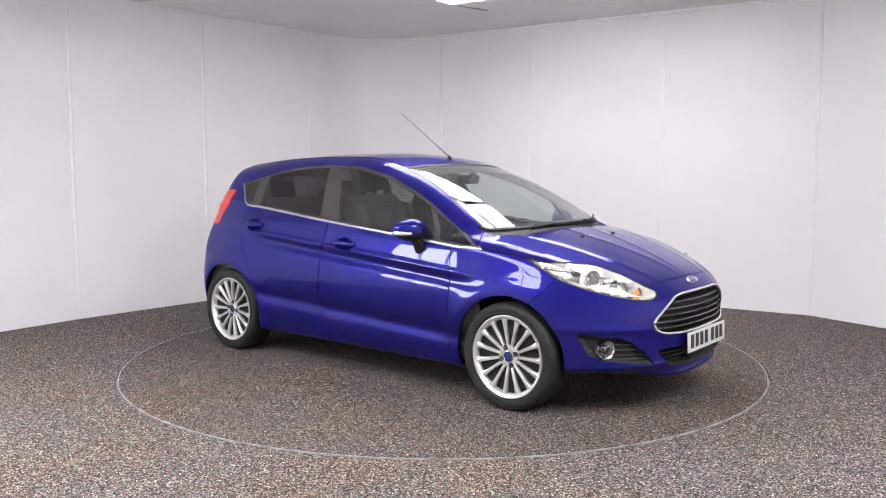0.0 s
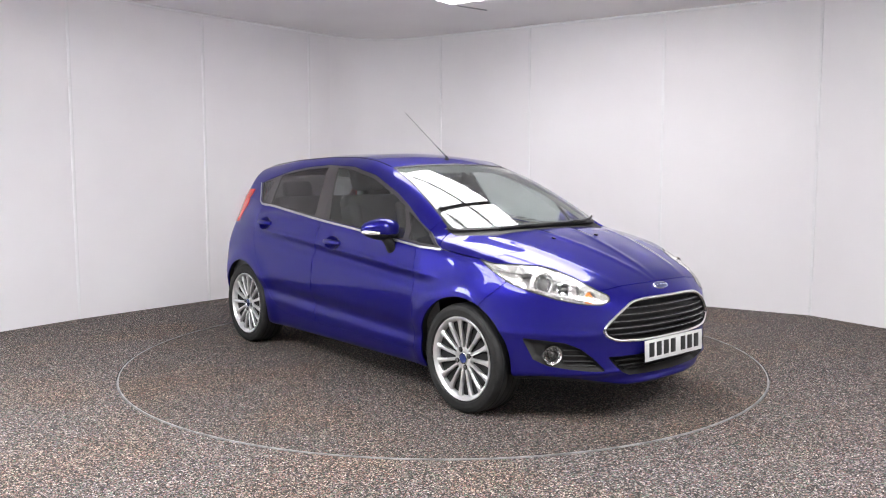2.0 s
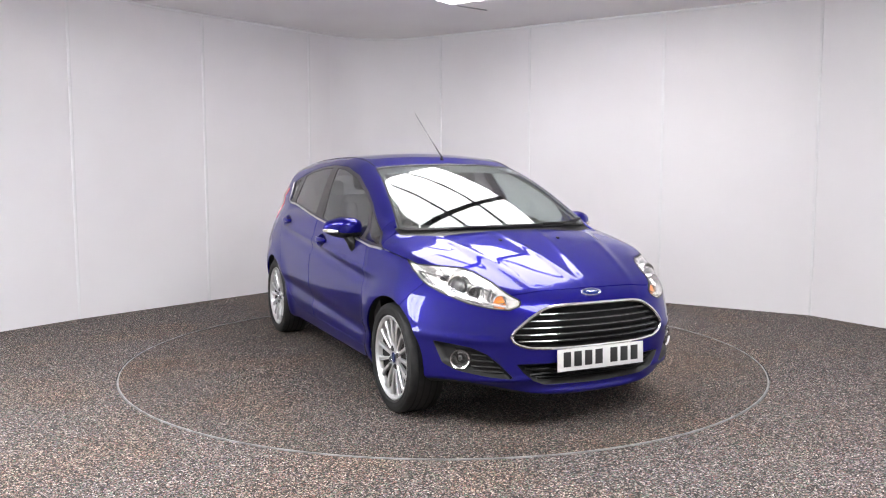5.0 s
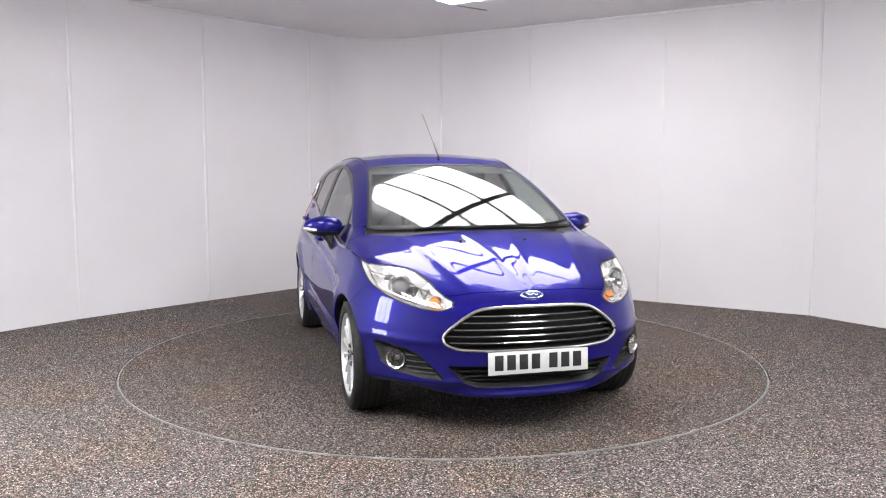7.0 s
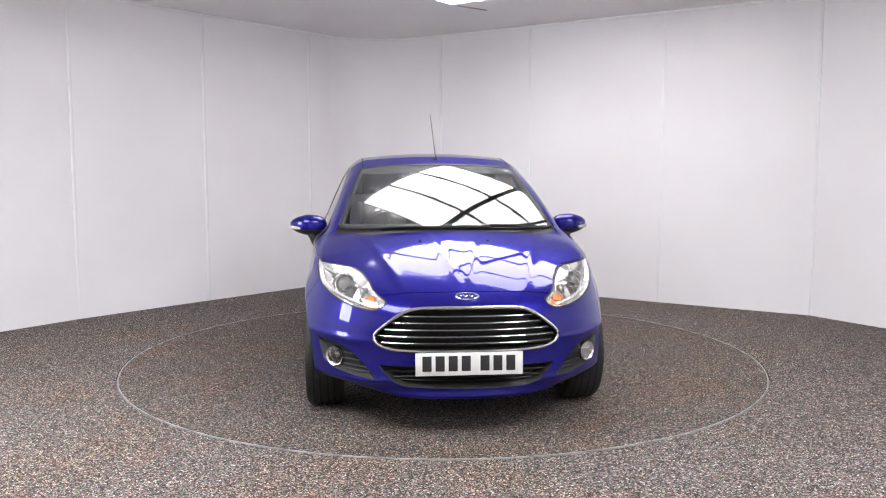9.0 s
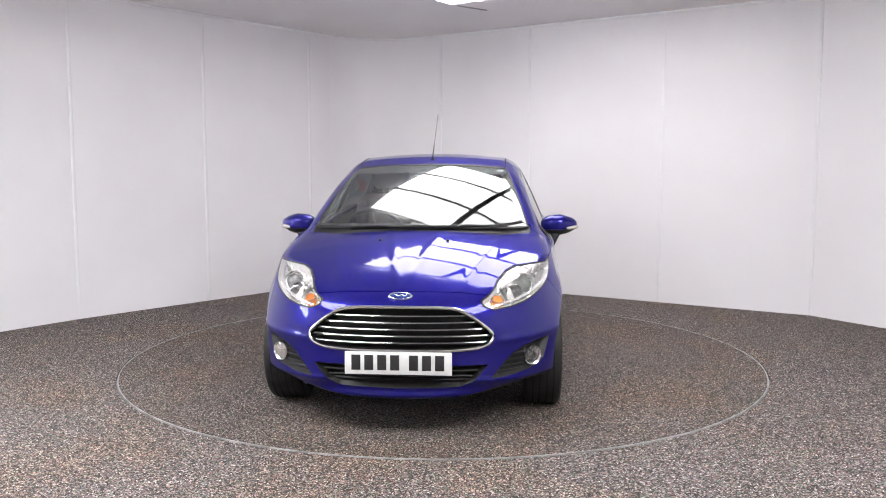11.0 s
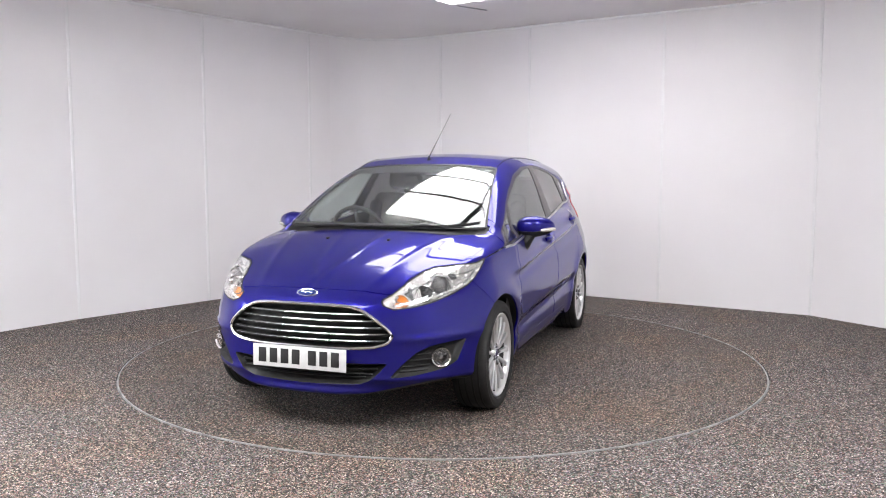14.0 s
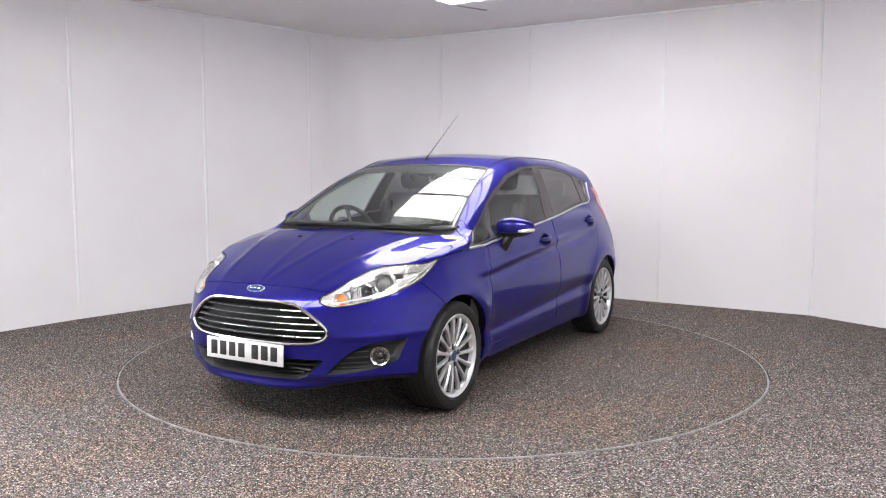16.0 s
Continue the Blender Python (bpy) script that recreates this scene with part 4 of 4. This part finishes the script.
def build_mirrors():
    for s in (1, -1):
        def blob(name, mat, parent, lo, hi, grow=1.0, label=""):
            """Part of the mirror's egg-like housing between two heights."""
            bm = bmesh.new()
            rows = []
            nu, nv = 28, 14
            for j in range(nv + 1):
                z = lo + (hi - lo) * j / nv
                ring = []
                for i in range(nu):
                    a = 2 * math.pi * i / nu
                    k = max(0.0, 1 - abs(z) ** 2.6) ** (1 / 2.6)
                    cx, cy = math.copysign(abs(math.cos(a)) ** 0.85, math.cos(a)), math.copysign(abs(math.sin(a)) ** 0.85, math.sin(a))
                    x = cx * (0.085 if cx > 0 else 0.035) * k * grow
                    y = cy * (0.108 if cy > 0 else 0.128) * k * grow
                    tip = 1 - 0.32 * max(0, y / 0.108)
                    ring.append(bm.verts.new((0.575 + x * tip - 0.035 * max(0, y / 0.108), s * (0.862 + y), 0.972 + z * 0.066 * tip * grow)))
                rows.append(ring)
            for p, q in zip(rows, rows[1:]):
                for i in range(nu):
                    bm.faces.new((p[i], p[(i + 1) % nu], q[(i + 1) % nu], q[i]))
            bm.faces.new(rows[0][::-1]), bm.faces.new(rows[-1])
            bmesh.ops.recalc_face_normals(bm, faces=bm.faces[:])
            return part(name, bm, mat, parent, label, 60)
        cap = blob("door_mirror", PAINT, CAR, -0.42, 0.999, 1.0, "blue door mirror on a black foot")
        blob("lower_housing", BLACK, cap, -0.999, -0.44, 0.985, "black lower mirror housing")
        # turn lamp strip along the outer lower edge
        strip = []
        for k in range(14):
            a = radians(20 + 68 * k / 13)
            y = math.sin(a) * 0.106
            tip = 1 - 0.32 * y / 0.108
            strip.append(Vector((0.577 + math.cos(a) ** 0.85 * 0.080 * tip - 0.035 * y / 0.108, s * (0.862 + y), 0.972 - 0.022 * tip)))
        part("turn_strip", sweep(bmesh.new(), strip, [0.006 + 0.007 * max(0.0, math.sin(math.pi * k / 13)) ** 0.5 for k in range(14)], 8, 1.0), STRIPLENS, cap, "pale turn lamp strip")
        foot = [(0.605, 0.775, 0.835), (0.610, 0.795, 0.862), (0.600, 0.812, 0.900), (0.590, 0.828, 0.925), (0.580, 0.845, 0.945)]
        part("mirror_foot", sweep(bmesh.new(), [(x, s * y, z) for x, y, z in foot], [0.046, 0.046, 0.042, 0.042, 0.046], 12, 0.75), BLACK, cap, "black mirror foot")
        m = Matrix.Translation((0.545, s * 0.855, 0.972)) @ Matrix.Rotation(radians(-90), 4, "Y") @ Matrix.Diagonal((0.62, 1.0, 1.0, 1.0))
        part("mirror_glass", lathe(bmesh.new(), [(0.085, 0.0), (0.083, 0.004), (0.0001, 0.004)], 32, m), CHROME, cap, "mirror glass")


def build_roof_things():
    base = on_top(0.185, 0.0, 0.0)
    foot = part("aerial", lathe(bmesh.new(), [(0.014, -0.004), (0.013, 0.006), (0.008, 0.014), (0.006, 0.028), (0.0001, 0.030)], 20, Matrix.Translation(base) @ Matrix.Diagonal((1.6, 0.9, 1, 1))), BLACK, CAR, "thin roof aerial on a black base")
    tip = Vector((-0.272, 0.0, 1.735))
    way = [base + Vector((0, 0, 0.02)) + (tip - base - Vector((0, 0, 0.02))) * (k / 10) for k in range(11)]
    part("whip", sweep(bmesh.new(), way, [0.0042] * 3 + [0.0024 - 0.0001 * k for k in range(8)], 8), GREYPLAST, foot)
    # roof joints along the rails
    for s in (1, -1):
        path = [on_top(x, s * (0.505 - 0.012 * (x + 0.3) ** 2), 0.0005) for x in [0.22 - 0.05 * k for k in range(33)]]
        part("roof_joint", sweep(bmesh.new(), path, 0.004, 6, 0.7), SEAM_SHADE, CAR)
    # wipers and washer jets
    for pts in (((1.118, -0.40), (1.125, -0.2), (1.125, 0.0), (1.105, 0.24)), ((1.095, 0.24), (1.06, 0.40), (1.015, 0.52), (0.965, 0.605))):
        path = [on_top(x, y, 0.016) for x, y in dense(list(pts), 16)]
        wiper = part("wiper", sweep(bmesh.new(), path, 0.0065, 6, 1.5), BLACK, CAR, "black wiper blade at rest")
        arm = [on_top(x + 0.018, y, 0.026 if k < 5 else 0.018) for k, (x, y) in enumerate(dense([pts[0], pts[1], pts[2]], 9))]
        part("wiper_arm", sweep(bmesh.new(), arm, [0.011] * 3 + [0.008] * 6, 6, 0.8), BLACK, wiper)
    for s in (1, -1):
        at = on_top(1.35, s * 0.19, 0.0)
        part("washer_jet", box(bmesh.new(), (0.022, 0.016, 0.012), Matrix.Translation(at + Vector((0, 0, 0.004))) @ Matrix.Rotation(radians(12), 4, "Y"), 0.004), BLACK, CAR)


def build_cabin():
    glassy = ("dlo", "screen", "rear_screen")
    upper = cut(*glassy, gap=0.0)
    panel("headlining", LINING, CAR, lambda p: np.maximum(upper(p), np.maximum(belt(p[..., 0]) - 0.01 - p[..., 2], p[..., 0] - 1.08)), "pale headlining and pillar trim", push=0.028, rim=0.0, sheets=(0, 1, 2, 4))
    panel("door_lining", TRIM, CAR, lambda p: np.maximum(upper(p), np.maximum(p[..., 2] - belt(p[..., 0]) + 0.012, np.maximum(p[..., 0] - 1.05, 0.2 - p[..., 2]))), "dark door lining", push=0.05, rim=0.0, sheets=(0, 1, 4))
    bm = bmesh.new()
    rows = []
    for x, z in ((1.13, 0.925), (1.06, 0.950), (0.95, 0.958), (0.84, 0.955), (0.76, 0.935), (0.73, 0.89), (0.74, 0.80), (0.80, 0.62), (0.80, 0.30)):
        w = 0.60 if x > 1.0 else 0.70
        rows.append([bm.verts.new((x - 0.05 * (y * w) ** 2, y * w, z - 0.02 * y ** 2 + (0.030 * math.exp(-((y * w + 0.36) / 0.16) ** 2) if 0.73 < x < 0.96 and z > 0.88 else 0))) for y in [-1 + k / 12 for k in range(25)]])
    for p, q in zip(rows, rows[1:]):
        for j in range(24):
            bm.faces.new((p[j], p[j + 1], q[j + 1], q[j]))
    bmesh.ops.recalc_face_normals(bm, faces=bm.faces[:])
    dash = part("dashboard", bm, TRIM, CAR, "dark grey dashboard", 60)
    # steering wheel, on the right-hand side
    m = Matrix.Translation((0.60, -0.34, 0.905)) @ Matrix.Rotation(radians(-66), 4, "Y")
    ring = [m @ Vector((0.185 * math.cos(2 * math.pi * k / 40), 0.185 * math.sin(2 * math.pi * k / 40), 0)) for k in range(40)]
    wheel = part("steering_wheel", sweep(bmesh.new(), ring, 0.015, 8, closed=True), BLACK, CAR, "black steering wheel")
    part("wheel_boss", lathe(bmesh.new(), [(0.062, -0.03), (0.066, 0.0), (0.055, 0.016), (0.0001, 0.022)], 24, m @ Matrix.Rotation(math.pi, 4, "X")), TRIM, wheel)
    for a in (0, 90, 180, 270):
        d = Vector((math.cos(radians(a)), math.sin(radians(a)), 0))
        part("wheel_spoke", sweep(bmesh.new(), [m @ (d * 0.05), m @ (d * 0.18)], 0.014, 8), TRIM, wheel)
    part("steering_column", sweep(bmesh.new(), [m @ Vector((0, 0, 0.01)), (0.80, -0.34, 0.83)], 0.045, 12), TRIM, dash)
    for y in (-0.35, 0.35):
        seat(0.02, y, 0.25)
    bm = bmesh.new()
    box(bm, (0.50, 1.20, 0.20), Matrix.Translation((-0.75, 0, 0.46)), 0.05)
    bench = part("rear_bench", bm, CLOTH, CAR, "dark cloth rear bench")
    part("bench_back", box(bmesh.new(), (0.14, 1.20, 0.62), Matrix.Translation((-1.06, 0, 0.82)) @ Matrix.Rotation(radians(-20), 4, "Y"), 0.05), CLOTH, bench)
    for y in (-0.38, 0.38):
        part("head_restraint", box(bmesh.new(), (0.09, 0.25, 0.16), Matrix.Translation((-1.17, y, 1.16)) @ Matrix.Rotation(radians(-15), 4, "Y"), 0.04), CLOTH, bench)
    mirror = part("inside_mirror", box(bmesh.new(), (0.035, 0.24, 0.062), Matrix.Translation((0.34, 0.0, 1.255)) @ Matrix.Rotation(radians(8), 4, "Y"), 0.014), BLACK, CAR, "black inside mirror")
    part("mirror_stem", sweep(bmesh.new(), [(0.36, 0, 1.26), (0.40, 0, 1.30)], 0.02, 8), BLACK, mirror)
    for s in (1, -1):
        part("sun_visor", box(bmesh.new(), (0.16, 0.36, 0.018), Matrix.Translation((0.20, s * 0.29, 1.332)) @ Matrix.Rotation(radians(14), 4, "Y"), 0.008), TRIM, CAR, "grey folded sun visor")
    part("cabin_floor", box(bmesh.new(), (2.2, 1.35, 0.03), Matrix.Translation((-0.2, 0, 0.24)), 0.005), CLOTH, CAR)
    at = on_top(0.315, 0.470, -0.0085)
    part("sticker", lathe(bmesh.new(), [(0.020, 0.0), (0.020, 0.001), (0.0001, 0.001)], 24, facing(at) @ Matrix.Diagonal((1.35, 0.8, 1, 1))), WARN, CAR, "small white oval windscreen sticker")


def seat(x, y, z):
    base = part("front_seat", box(bmesh.new(), (0.50, 0.50, 0.16), Matrix.Translation((x + 0.12, y, z + 0.22)), 0.06, 3), CLOTH, CAR, "dark cloth front seat")
    lean = Matrix.Translation((x - 0.17, y, z + 0.58)) @ Matrix.Rotation(radians(-16), 4, "Y")
    bm = box(bmesh.new(), (0.13, 0.48, 0.66), lean, 0.055, 3)
    part("backrest", bm, CLOTH, base)
    for k in (-1, 1):
        part("bolster", box(bmesh.new(), (0.17, 0.09, 0.56), lean @ Matrix.Translation((0.03, 0.20 * k, -0.02)), 0.04, 3), CLOTH, base)
        part("restraint_post", sweep(bmesh.new(), [lean @ Vector((0, 0.06 * k, 0.30)), lean @ Vector((0, 0.06 * k, 0.42))], 0.006, 8), CHROME, base)
    part("head_restraint", box(bmesh.new(), (0.10, 0.27, 0.19), lean @ Matrix.Translation((0.01, 0, 0.455)), 0.045, 3), CLOTH, base)


build_body()
build_glass()
build_front()
build_tail()
build_wheels()
build_mirrors()
build_roof_things()
build_cabin()


def motions():
    """The turntable and the car on it turn together, evenly."""
    table, ride = [], []
    for k in range(33):
        t = k * 0.5
        a = -39.49 - 4.998 * t
        spin = pose(0, 0, 0, 0, 0, a)
        table.append((t, spin))
        ride.append((t, spin @ pose(-0.074, -0.063, 0)))
    walk(TURNTABLE, table)
    walk(CAR, ride)


motions()
